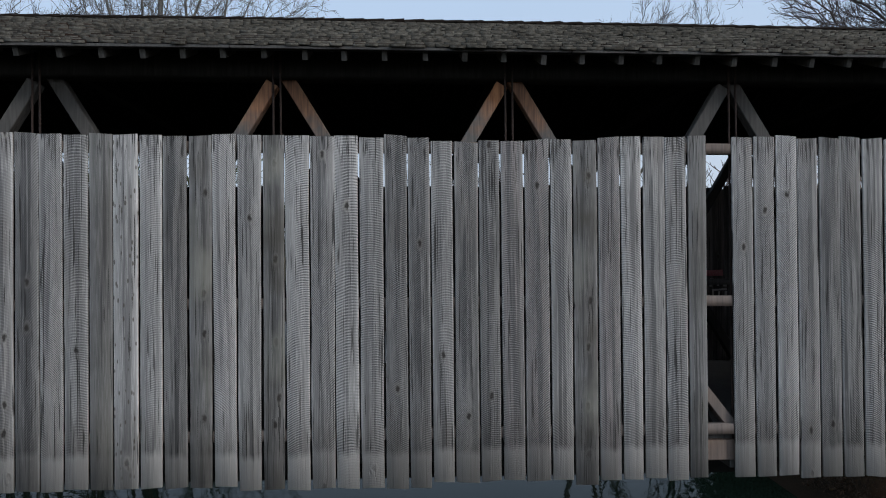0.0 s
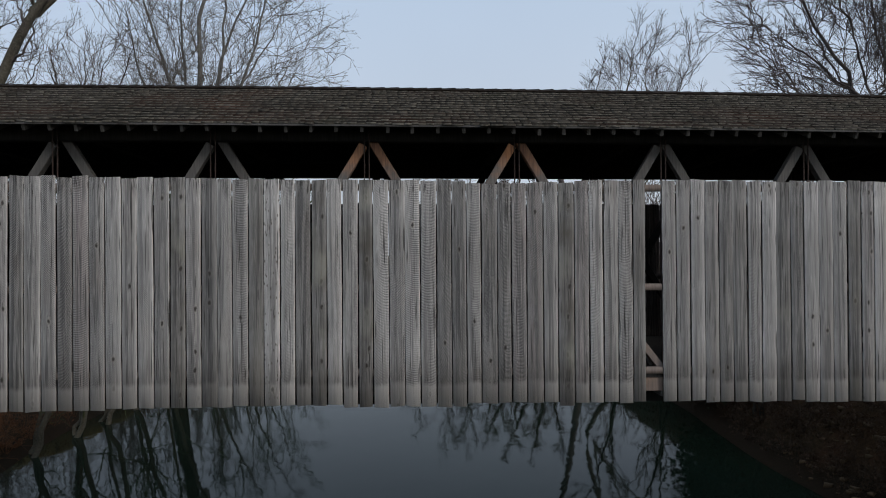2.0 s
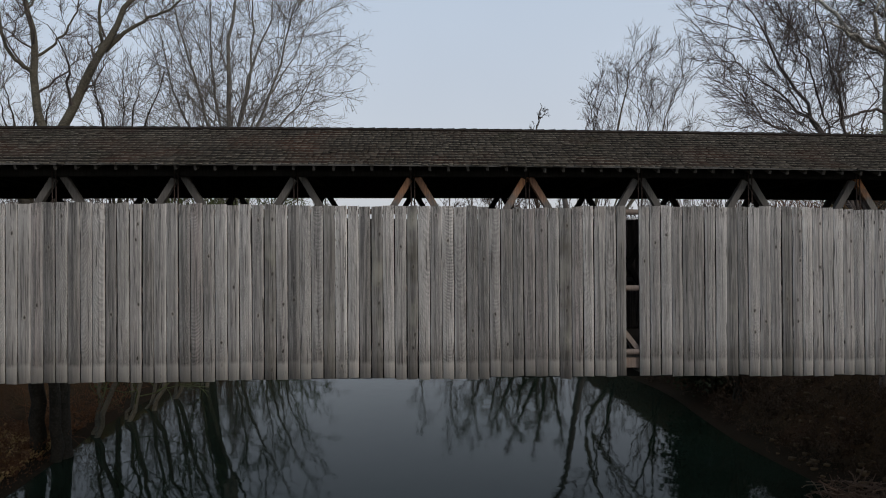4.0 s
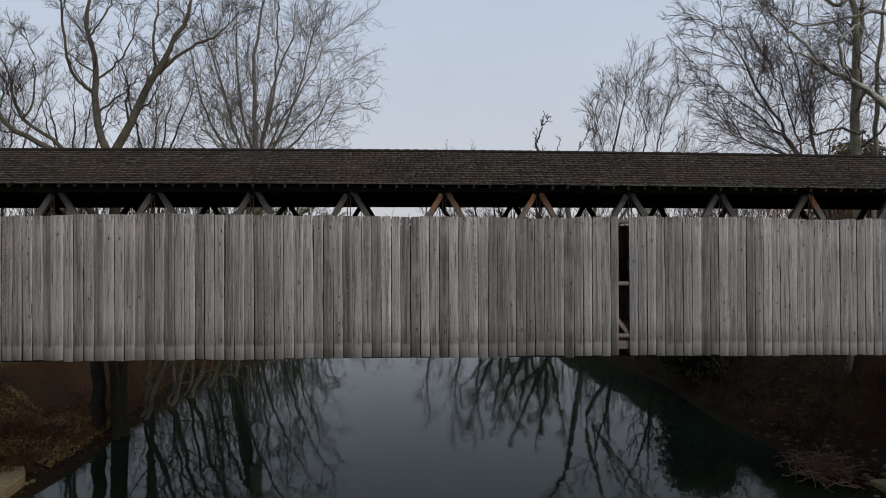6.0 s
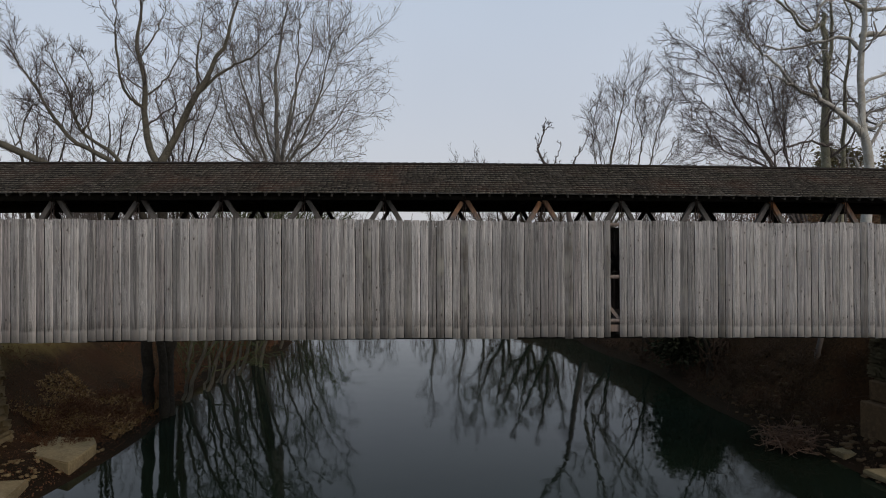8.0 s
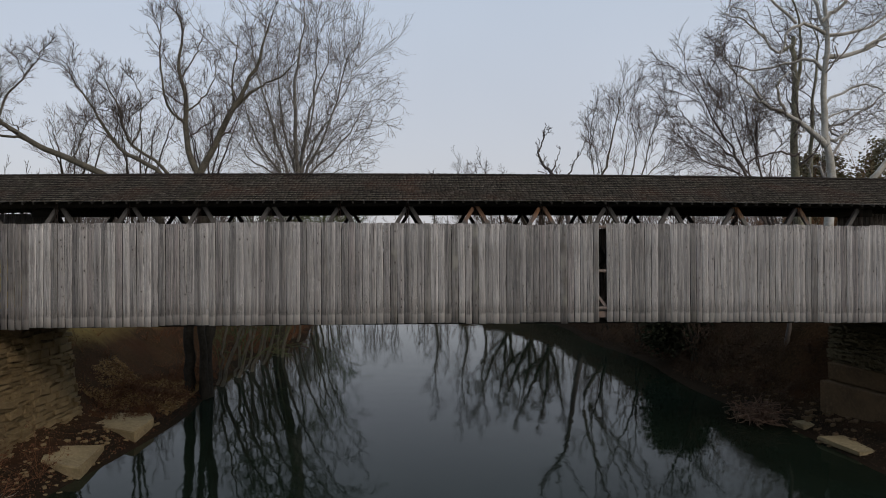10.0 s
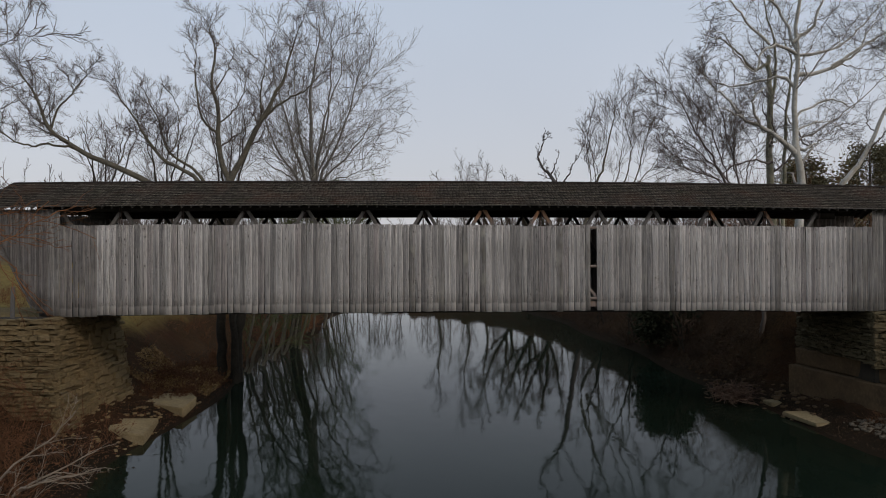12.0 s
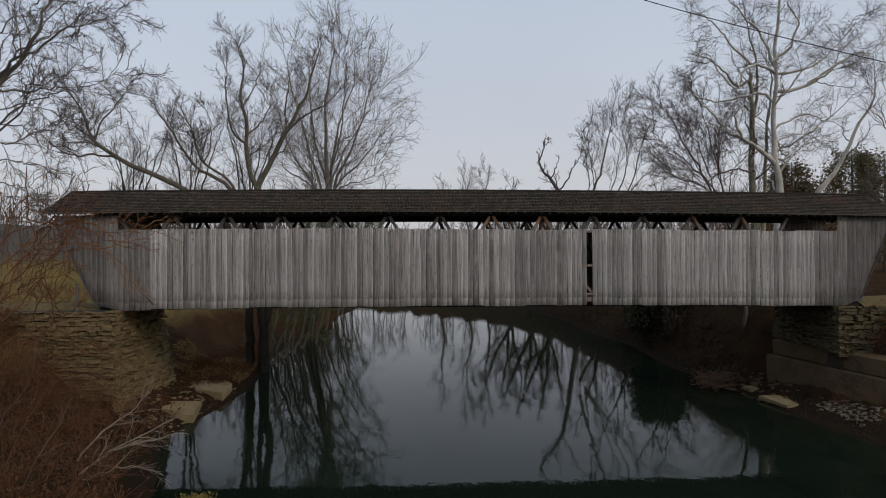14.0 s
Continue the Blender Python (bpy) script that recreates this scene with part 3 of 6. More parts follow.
# the kind of every board, counted from the missing one towards either end, ten to a group
ROW_LEFT = "Psslb Ksbbd dsdds lslKs lKdlW Pssdk Kslpl sbdsp dksdl sdsdb pplds bslds kbbds lkslb ldsbk dskdl WWDDD DDDDDDD".replace(" ", "")
ROW_RIGHT = "sslsd dslPd lssPk lkplk slkls kslks lksPl klkbl bklpl skPPPPP".replace(" ", "")
# widths in centimetres of the boards beside the missing one
WIDE_LEFT = (19.6, 21.8, 22.2, 21.7, 22.7, 23.6, 23.1, 24.1, 22.9, 21.8, 23.3, 22.1, 22.1, 22.5, 23.6, 22.9, 23.3, 23.9, 21.6, 23.1, 22.5, 23.0, 22.9, 22.3, 23.3, 22.6, 23.1, 21.5, 22.5)
WIDE_RIGHT = (21.5, 22.0, 21.7, 21.9, 22.1, 21.9, 21.6, 22.3, 22.3, 21.2, 23.2, 22.0, 22.4, 21.3)


def lay_board(x, width, kind, lift, tall, parent, y=0.0, flip=False):
    me = dice.choice(POOL[kind])
    ob = part("board", me, parent)
    lean = dice.gauss(0, 0.10)
    s = Matrix.Diagonal((width / (BOARD - 0.007), 1, tall / TOP, 1))
    ob.matrix_basis = pose(x, y + dice.uniform(-0.004, 0.004), lift, 0, lean, 180 if flip else 0) @ s
    return ob


def step(x):
    """Boards were cut in batches: heads and feet step by a few centimetres from one batch to the next."""
    k = math.floor((x + 40.3) / 1.7)
    r = random.Random(k)
    return r.uniform(-0.025, 0.02), r.uniform(-0.02, 0.035)


for way, row, widths, x in ((-1, ROW_LEFT, WIDE_LEFT, -0.257), (1, ROW_RIGHT, WIDE_RIGHT, -0.004)):
    n, end = 0, LEFT if way < 0 else RIGHT
    while abs(end - x) > 0.12 and (end - x) * way > 0:
        if n < len(widths):
            wide = widths[n] / 100
        elif way < 0:
            wide = (0.2283 if x > -10.7 else 0.2303) + dice.uniform(-0.004, 0.004)
        else:
            wide = 0.2085 + dice.uniform(-0.010, 0.010)
        kind = row[min(n, len(row) - 1)]
        foot, crown = step(x)
        foot += dice.gauss(0, 0.006)
        if way < 0 and n == 5:
            foot, crown = -0.03, 0.0
        if way < 0 and kind == "D" and x > -20.2:
            foot -= 0.05
        gap = dice.choice((0.010, 0.016, 0.020, 0.025)) if n < 40 else dice.choice((0.008, 0.014, 0.022, 0.030))
        lay_board(x + way * wide / 2, wide - gap, kind, foot + sag(x), TOP + 0.075 * float(smooth(-4.0, -12.0, x)) + crown - foot + dice.gauss(0, 0.008), siding)
        x += way * wide
        n += 1
    if way < 0:
        LEFT_END = x
    else:
        RIGHT_END = x

far_siding = long_beam("siding", LEFT, RIGHT, 4.68, 1.73, 0.09, 0.10, TIMBER, bridge, "board siding of the far side, toned dark for the shade inside")
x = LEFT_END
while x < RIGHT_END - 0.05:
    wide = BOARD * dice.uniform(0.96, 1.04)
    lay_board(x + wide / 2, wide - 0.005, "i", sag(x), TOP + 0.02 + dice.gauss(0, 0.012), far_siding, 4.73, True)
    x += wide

# the boarded ends reach up to the eaves, and their outer edges lean outwards over the approaches
def end_panel(x_in, x_foot, x_head, name, y):
    out = 1 if x_foot > x_in else -1
    rail = part(name, beam_mesh("end_rail", (x_in, y + 0.04, 2.0 + sag(x_in)), (x_foot + out * 0.45, y + 0.04, 2.0 + sag(x_in)), 0.08, 0.1, TIMBER), bridge, "dark weathered boards closing the bridge end")
    span = abs(x_head - x_in)
    count = round(span / 0.21)
    wide = span / count
    z0, head, tall = 0.02, EAVE_Z - 0.03, EAVE_Z - 0.05
    for n in range(count):
        a, b = x_in + out * wide * n, x_in + out * wide * (n + 1)

        def foot(px):
            over = (abs(px - x_in) - abs(x_foot - x_in)) / abs(x_head - x_foot)
            return max(0.0, over) * (3.62 - 0.3) + (0.3 if over > 0 else 0.3 * max(0.0, 1 + over * 2))

        lo, hi = (foot(a), foot(b)) if out > 0 else (foot(b), foot(a))
        me = board_mesh("board", DARK if n > 1 else PLAIN, wide - 0.006, tall + dice.gauss(0, 0.006), 900 + n, cut_l=lo, cut_r=hi)
        ob = part("board", me, rail)
        ob.matrix_basis = pose((a + b) / 2, y + dice.uniform(-0.003, 0.003), sag(a))
    # trim board along the leaning edge
    part("edge_board", beam_mesh("edge_board", (x_foot, y - 0.04, 0.3 + sag(x_foot)), (x_head, y - 0.04, 3.62 + sag(x_head)), 0.028, 0.09, TAIL, Vector((0, 1, 0))), rail, "pale trim board on the leaning edge")
    return rail


end_panel(LEFT_END, -21.4, -23.0, "end_boarding", 0.0)
end_panel(RIGHT_END, 12.0, 13.35, "end_boarding", 0.0)
end_panel(LEFT_END, -21.4, -23.0, "end_boarding", 4.72)
end_panel(RIGHT_END, 12.0, 13.35, "end_boarding", 4.72)

# the two trusses: chords, crossing braces and pairs of iron rods in every panel
FIRST, LAST = -7, 6
for y, name in ((NEAR, "truss"), (FAR, "truss")):
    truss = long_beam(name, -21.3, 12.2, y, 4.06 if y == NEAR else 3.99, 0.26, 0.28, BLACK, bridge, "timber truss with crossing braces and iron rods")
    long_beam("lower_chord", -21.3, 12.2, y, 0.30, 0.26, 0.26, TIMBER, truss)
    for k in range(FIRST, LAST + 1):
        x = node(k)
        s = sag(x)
        # far braces take BLACK, so the shade inside is in their colour
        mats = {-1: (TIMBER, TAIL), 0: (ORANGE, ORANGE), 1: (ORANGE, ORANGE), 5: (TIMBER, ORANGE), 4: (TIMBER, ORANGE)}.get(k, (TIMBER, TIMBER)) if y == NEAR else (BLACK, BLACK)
        if k > FIRST:
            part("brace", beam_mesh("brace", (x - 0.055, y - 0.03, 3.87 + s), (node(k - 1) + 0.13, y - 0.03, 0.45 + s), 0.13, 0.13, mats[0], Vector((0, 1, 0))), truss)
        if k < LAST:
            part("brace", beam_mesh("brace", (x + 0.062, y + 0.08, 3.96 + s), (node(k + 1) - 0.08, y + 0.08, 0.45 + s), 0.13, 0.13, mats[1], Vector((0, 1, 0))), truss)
        for dx in (-0.035, 0.035):
            c = np.array([[(x + dx, y - 0.14 + 0.02 * dx, 0.2 + s), (x + dx, y - 0.14, 4.2 + s)]])
            v, q = tubes(c, np.full((1, 2), 0.011), 6)
            part("rod", np_mesh("rod", v, q, IRON, True), truss)

# floor
floor_part = part("bridge_floor", beam_mesh("bridge_floor", (-21.4, 2.36, 0.42), (12.2, 2.36, 0.36), 4.0, 0.10, TIMBER), bridge, "plank roadway inside the bridge")
for k in range(FIRST * 2, LAST * 2 + 2):
    x = node(k / 2)
    part("floor_beam", beam_mesh("floor_beam", (x, 0.1, 0.20 + sag(x)), (x, 4.62, 0.20 + sag(x)), 0.14, 0.26, TIMBER), floor_part)

# roof: sheathing, shingle courses, rafters and ridge
slope = math.atan2(RIDGE_Z - EAVE_Z, RIDGE_Y - EAVE_Y)
run = math.hypot(RIDGE_Z - EAVE_Z, RIDGE_Y - EAVE_Y)


def on_roof(x, d, up, side=1):
    """A place on the slope d metres from the eave and up metres off the sheathing; side -1 is the far slope."""
    y = EAVE_Y + d * math.cos(slope) - up * math.sin(slope)
    z = EAVE_Z + d * math.sin(slope) + up * math.cos(slope) + roof_sag(x)
    return (x, y if side > 0 else 2 * RIDGE_Y - y, z)


def roof_sheet():
    xs = np.linspace(ROOF_L + 0.03, ROOF_R - 0.03, 26)
    v, f = [], []
    for x in xs:
        for d, up, side in ((0.03, -0.045, 1), (run, -0.045, 1), (0.03, -0.045, -1), (0.03, -0.02, -1), (run, -0.02, 1), (0.03, -0.02, 1)):
            v.append(on_roof(x, d, up, side))
    for n in range(25):
        for j in range(6):
            a, b = n * 6 + j, n * 6 + (j + 1) % 6
            f.append((a, b, b + 6, a + 6))
    # sheathing is coloured as dark as the shade beneath it
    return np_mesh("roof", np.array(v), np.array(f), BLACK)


roof = part("roof", roof_sheet(), bridge, "low gable roof of old dark wooden shingles")


def shingle_field(side, seed):
    """All the shingles of one slope, each a thin tapered slip, in lapped courses."""
    g = np.random.default_rng(seed)
    vs, fs, butt, base = [], [], [], 0
    lay, length = 0.206, 0.42
    cs, sn = math.cos(slope), math.sin(slope)
    for c in range(int(run / lay) + 1):
        xs = ROOF_L - g.uniform(0, 0.1) + np.concatenate([[0], np.cumsum(g.uniform(0.08, 0.19, 420))])
        xs = xs[xs < ROOF_R]
        a, b = xs[:-1] + 0.0012, xs[1:] - 0.0012
        n = len(a)
        d0 = c * lay - 0.035 + 0.012 * np.sin(0.8 * xs[:-1] + c) + g.normal(0, 0.012, n)
        d1 = np.minimum(d0 + length, run)
        lift = 0.034 + np.abs(g.normal(0, 0.006, n))
        tilt = g.normal(0, 0.004, (2, n))
        def place(x, d, up):
            y = EAVE_Y + d * cs - up * sn
            z = EAVE_Z + d * sn + up * cs + roof_sag(x)
            return np.stack([x, y if side > 0 else 2 * RIDGE_Y - y, z], -1)
        v = np.stack([place(a, d0 + tilt[0], lift - 0.024), place(b, d0 + tilt[1], lift - 0.024), place(b, d1, 0 * lift), place(a, d1, 0 * lift),
                      place(a, d0 + tilt[0], lift), place(b, d0 + tilt[1], lift), place(b, d1, 0 * lift + 0.005), place(a, d1, 0 * lift + 0.005)], 1)
        i = base + np.arange(n)[:, None] * 8
        q = np.concatenate([i + np.array(f)[None] for f in ((4, 5, 6, 7), (0, 1, 5, 4), (0, 4, 7, 3), (1, 2, 6, 5))])
        vs.append(v.reshape(-1, 3)), fs.append(q)
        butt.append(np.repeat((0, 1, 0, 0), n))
        base += n * 8
    # butt faces use the paler copy that carries their light
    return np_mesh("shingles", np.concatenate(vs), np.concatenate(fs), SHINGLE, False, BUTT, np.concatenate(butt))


for side, seed in ((1, 3), (-1, 4)):
    tagged(part("shingles", shingle_field(side, seed), roof, "dark weathered wooden shingles with rusty patches"), kind="stuff")
cap_mesh = {}
for side in (1, -1):
    me = block("ridge_shingle", (0.36, 0.17, 0.016), SHINGLE, 0.003)
    cap_mesh[side] = me
x, n = ROOF_L, 0
while x < ROOF_R - 0.2:
    for side in (1, -1):
        px, py, pz = on_roof(x + 0.16, run - 0.07, 0.040, side)
        ob = part("ridge_shingle", cap_mesh[side], roof)
        ob.matrix_basis = pose(px, py, pz + 0.004 * (side > 0), math.degrees(slope) * side, -2.6 + dice.gauss(0, 0.5), dice.gauss(0, 0.8))
    x += 0.258
# a pale strip under the first course
xs = np.linspace(ROOF_L, ROOF_R, 13)
for x0, x1 in zip(xs[:-1], xs[1:]):
    part("drip_board", beam_mesh("drip_board", (x0 + 0.004, EAVE_Y - 0.012, EAVE_Z - 0.012 + roof_sag(x0)), (x1 - 0.004, EAVE_Y - 0.012, EAVE_Z - 0.012 + roof_sag(x1)), 0.03, 0.026, TAIL), roof, "thin pale strip under the eave shingles")
tail = {1: None, -1: None}
for side in (1, -1):
    a, b = Vector(on_roof(0, 0.02, -0.075, side)), Vector(on_roof(0, run - 0.03, -0.075, side))
    a.z, b.z = a.z - roof_sag(0), b.z - roof_sag(0)
    # far rafters are a BLACK copy, their shade put into the colour
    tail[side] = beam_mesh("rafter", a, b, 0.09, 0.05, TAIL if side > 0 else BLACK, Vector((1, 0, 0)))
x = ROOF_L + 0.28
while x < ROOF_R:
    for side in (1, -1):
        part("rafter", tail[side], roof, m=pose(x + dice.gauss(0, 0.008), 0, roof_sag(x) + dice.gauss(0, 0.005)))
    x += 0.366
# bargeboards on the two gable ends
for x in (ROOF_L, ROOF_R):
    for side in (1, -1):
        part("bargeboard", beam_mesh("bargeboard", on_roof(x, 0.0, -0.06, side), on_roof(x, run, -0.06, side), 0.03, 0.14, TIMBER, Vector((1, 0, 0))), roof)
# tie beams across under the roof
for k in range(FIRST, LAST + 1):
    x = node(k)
    # tie beams take the same painted shade
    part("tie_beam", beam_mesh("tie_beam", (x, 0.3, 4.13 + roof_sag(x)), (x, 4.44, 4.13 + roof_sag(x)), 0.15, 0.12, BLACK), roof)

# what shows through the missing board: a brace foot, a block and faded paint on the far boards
# added unseen strip that keeps light out of the joints at the feet
long_beam("sill", LEFT, RIGHT, 0.46, 0.10, 0.10, 0.34, BLACK, bridge, "added dark strip that blocks light in the joints at the board feet")
part("sill_block", block("sill_block", (0.5, 0.2, 0.20), NAILER, 0.008), siding, "pale sawn block behind the missing board", pose(-0.16, 0.16, 0.26))
part("strut", beam_mesh("strut", (-0.36, 0.12, 0.98), (0.06, 0.12, 0.44), 0.10, 0.13, NAILER, Vector((0, 1, 0))), siding, "pale wooden strut")


PINK = mottled("faded_pink_paint", (0.42, 0.16, 0.17), (0.30, 0.10, 0.11), (0.5, 0.3, 0.3), 5.0)
CHALK = mottled("faded_white_paint", (0.5, 0.47, 0.45), (0.35, 0.32, 0.30), (0.6, 0.58, 0.55), 5.0)
for x, z, w, h, mat in ((1.95, 1.86, 0.30, 0.10, PINK), (1.9, 1.70, 0.05, 0.14, CHALK), (2.02, 1.70, 0.04, 0.12, CHALK), (2.14, 1.69, 0.06, 0.12, CHALK), (2.04, 1.58, 0.26, 0.03, CHALK), (1.93, 1.49, 0.03, 0.14, CHALK), (2.03, 1.49, 0.03, 0.12, CHALK), (2.15, 1.48, 0.04, 0.14, CHALK)):
    part("paint_mark", block("paint_mark", (w, 0.004, h), mat, 0.001), far_siding, "faded paint mark on the inner boards", pose(x, 4.700, z, 0, dice.gauss(0, 6), 0))

# ---- abutments, slabs and rubble ----
def stone_pool(seed, mat):
    pool = []
    for s in range(9):
        bm = bmesh.new()
        bmesh.ops.create_cube(bm, size=1.0)
        r = random.Random(seed + s)
        for v in bm.verts:
            v.co.x += r.uniform(-0.10, 0.08)
            v.co.z += r.uniform(-0.15, 0.12)
            v.co.y += r.uniform(-0.20, 0.16) if v.co.y < 0 else 0.0
        bmesh.ops.bevel(bm, geom=[e for e in bm.edges if all(v.co.y < 0.1 for v in e.verts)], offset=0.06, segments=1, affect="EDGES")
        me = bpy.data.meshes.new("stone")
        bm.to_mesh(me)
        bm.free()
        me.materials.append(mat)
        pool.append(me)
    return pool


STONES, SHADE_STONES = stone_pool(50, STONE), stone_pool(50, DARK_STONE)


def stone_face(parent, origin, along, outward, length, z0, z1, batter=0.0, seed=0, pool=STONES, joined=False, big=1.0):
    """Courses of squared rubble on one face. origin is the lower corner; batter leans the face back towards the top."""
    r = random.Random(seed)
    along, outward = Vector(along).normalized(), Vector(outward).normalized()
    z = z0
    turn = math.degrees(math.atan2(along.y, along.x))
    vs, fs, count = [], [], 0
    while z < z1 - 0.06:
        h = min(big * r.choice((0.09, 0.11, 0.13, 0.16, 0.20)), z1 - z)
        u = -r.uniform(0, 0.2)
        while u < length:
            w = big * r.uniform(0.18, 0.62)
            e = min(u + w, length)
            s = max(u, 0.0)
            if e - s > 0.08:
                c = Vector(origin) + along * ((s + e) / 2) - outward * (batter * (z - z0) + 0.10 + r.uniform(-0.06, 0.05))
                me = r.choice(pool)
                m = pose(c.x, c.y, z + h / 2 + r.gauss(0, 0.012), r.gauss(0, 2.5), r.gauss(0, 3.0), turn + r.gauss(0, 2.5)) @ Matrix.Diagonal((e - s - 0.02, 0.32, (h - 0.02) * r.uniform(0.86, 1.06), 1))
                if joined:
                    vs += [m @ v.co for v in me.vertices]
                    fs += [[i + count for i in f.vertices] for f in me.polygons]
                    count = len(vs)
                else:
                    part("stone", me, parent).matrix_basis = m
            u += w
        z += h
    if joined:
        me = bpy.data.meshes.new("stones")
        me.from_pydata(vs, [], fs)
        me.materials.append(pool[0].materials[0])
        tagged(part("stones", me, parent), kind="stuff")


def abutment(name, corners, z0, z1, label):
    """The rough core of an abutment, from the corners of its plan."""
    bm = bmesh.new()
    low = [bm.verts.new((x, y, z0)) for x, y in corners]
    high = [bm.verts.new((x, y, z1)) for x, y in corners]
    bm.faces.new(low[::-1]), bm.faces.new(high)
    for n in range(len(corners)):
        k = (n + 1) % len(corners)
        bm.faces.new((low[n], low[k], high[k], high[n]))
    bmesh.ops.recalc_face_normals(bm, faces=bm.faces[:])
    me = bpy.data.meshes.new(name)
    bm.to_mesh(me)
    bm.free()
    me.materials.append(MORTAR)
    ob = new(name, me)
    return tagged(ob, label, "abutment", kind="structure")


left_ab = abutment("abutment_left", [(-20.5, -0.9), (-20.5, 5.0), (-24.5, 5.0), (-33.0, 5.4), (-33.0, -0.6), (-21.2, -0.95)], -4.6, -0.02, "yellowish limestone abutment of rough coursed blocks")
stone_face(left_ab, (-19.75, -1.2, -4.5), (0, 1, 0), (1, 0, 0), 3.0, -4.5, 0.0, 0.13, 11, big=1.45)
stone_face(left_ab, (-19.75, 1.8, -4.5), (0, 1, 0), (1, 0, 0), 3.2, -4.5, 0.0, 0.13, 16, joined=True, big=1.45)
stone_face(left_ab, (-24.4, -1.1, -4.0), (1, -0.03, 0), (0, -1, 0), 4.5, -3.6, 0.02, 0.02, 12)
stone_face(left_ab, (-32.0, -0.85, -2.4), (1, -0.03, 0), (0, -1, 0), 7.6, -2.4, 0.14, 0.0, 13, joined=True)
right_ab = abutment("abutment_right", [(11.1, 0.1), (12.5, -0.15), (24.0, -0.3), (24.0, 5.2), (11.1, 5.2)], -4.6, -0.16, "brown coursed limestone abutment toned dark for the bridge shade")
# these stones carry the shade under the bridge as a darker colour
stone_face(right_ab, (10.85, 5.2, -4.0), (0, -1, 0), (-1, 0, 0), 5.3, -2.2, -0.14, 0.03, 14, SHADE_STONES)
stone_face(right_ab, (10.85, -0.2, -4.0), (1, -0.02, 0), (0, -1, 0), 3.0, -2.4, -0.14, 0.02, 15, SHADE_STONES)
footing = new("concrete_footing")
footing.matrix_world = pose(14.9, 1.0, -4.6, 0, 0, 9.0)
tagged(footing, "stained concrete footing with a ledge below the stone abutment", "footing", kind="structure")
part("lower_course", block("lower_course", (8.0, 9.0, 1.63), DULL_CONCRETE, 0.04, 0.03, 3), footing, m=pose(0, 0, 0.815))
part("upper_course", block("upper_course", (7.8, 8.8, 0.77), DULL_CONCRETE, 0.05, 0.03, 4), footing, m=pose(0.16, 0.02, 2.015))
# BLACK on the seats paints the shadow under the bridge ends
bed_l = new("bearing_seat", block("bearing_seat", (1.9, 4.5, 0.14), BLACK, 0.02))
bed_l.matrix_world = pose(-20.35, 2.5, 0.06)
tagged(bed_l, "dark timber bearing seat on the abutment", "timber", kind="structure")
bed_r = new("bearing_seat", block("bearing_seat", (1.6, 4.5, 0.16), BLACK, 0.02))
bed_r.matrix_world = pose(11.3, 2.5, -0.07)
tagged(bed_r, "dark timber bearing seat on the abutment", "timber", kind="structure")


def slab(corners, top, thick, seed, label, tilt=0.0):
    """A broken concrete slab with uneven edges, from the corners of its top."""
    r = random.Random(seed)
    bm = bmesh.new()
    x0 = corners[0][0]
    up = [bm.verts.new((x, y, top + tilt * (x - x0) + r.uniform(-0.03, 0.03))) for x, y in corners]
    dn = [bm.verts.new((x * 1.0 + r.uniform(-0.05, 0.05), y + r.uniform(-0.05, 0.05), top - thick)) for x, y in corners]
    bm.faces.new(up), bm.faces.new(dn[::-1])
    for n in range(len(corners)):
        k = (n + 1) % len(corners)
        bm.faces.new((dn[n], dn[k], up[k], up[n]))
    bmesh.ops.recalc_face_normals(bm, faces=bm.faces[:])
    bmesh.ops.bevel(bm, geom=bm.edges[:], offset=0.035, segments=2, affect="EDGES")
    bmesh.ops.subdivide_edges(bm, edges=bm.edges[:], cuts=1, use_grid_fill=True)
    for v in bm.verts:
        v.co += Vector((r.uniform(-1, 1), r.uniform(-1, 1), r.uniform(-1, 1))) * 0.012
    me = bpy.data.meshes.new("concrete_slab")
    bm.to_mesh(me)
    bm.free()
    me.materials.append(CONCRETE)
    return tagged(new("concrete_slab", me), label, "slab", "slabs on the creek edge")


slab([(-16.85, 2.95), (-16.95, 5.1), (-17.4, 5.9), (-19.3, 6.3), (-19.5, 4.6), (-18.7, 4.0)], WATER + 0.47, 0.55, 1, "yellowish broken concrete slab lying on the muddy bank")
slab([(-18.4, -0.5), (-16.95, -1.0), (-17.4, 1.7), (-19.05, 1.1)], WATER + 0.48, 0.5, 2, "grey broken concrete slab at the water's edge", -0.10)
slab([(8.2, 1.7), (8.4, -0.35), (10.6, -0.25), (10.9, 0.9), (9.6, 1.7)], WATER + 0.22, 0.16, 3, "pale flat concrete slab at the water's edge")
slab([(9.3, 4.0), (8.5, 3.9), (8.5, 3.1), (9.4, 3.2)], WATER + 0.26, 0.4, 4, "small muddy concrete slab under the bridge")


def approach(name, x0, x1, top, seed):
    """A short gravel approach with soft shoulders."""
    g = np.random.default_rng(seed)
    xs, ys = np.linspace(x0, x1, 30), np.array([-0.2, 0.35, 1.2, 2.4, 3.5, 4.4, 5.4])
    zs = np.array([-0.25, 0.0, 0.03, 0.06, 0.03, 0.0, -0.3])
    v = np.array([(x, y, top + z + g.normal(0, 0.015)) for x in xs for y, z in zip(ys, zs)])
    i = (np.arange(29)[:, None] * 7 + np.arange(6)[None]).ravel()
    ob = new(name, np_mesh(name, v, np.stack([i, i + 7, i + 8, i + 1], -1), GRAVEL, True))
    return tagged(ob, "brown gravel approach to the bridge", "road", kind="structure")


approach("road", -60.0, -21.2, 0.02, 1)
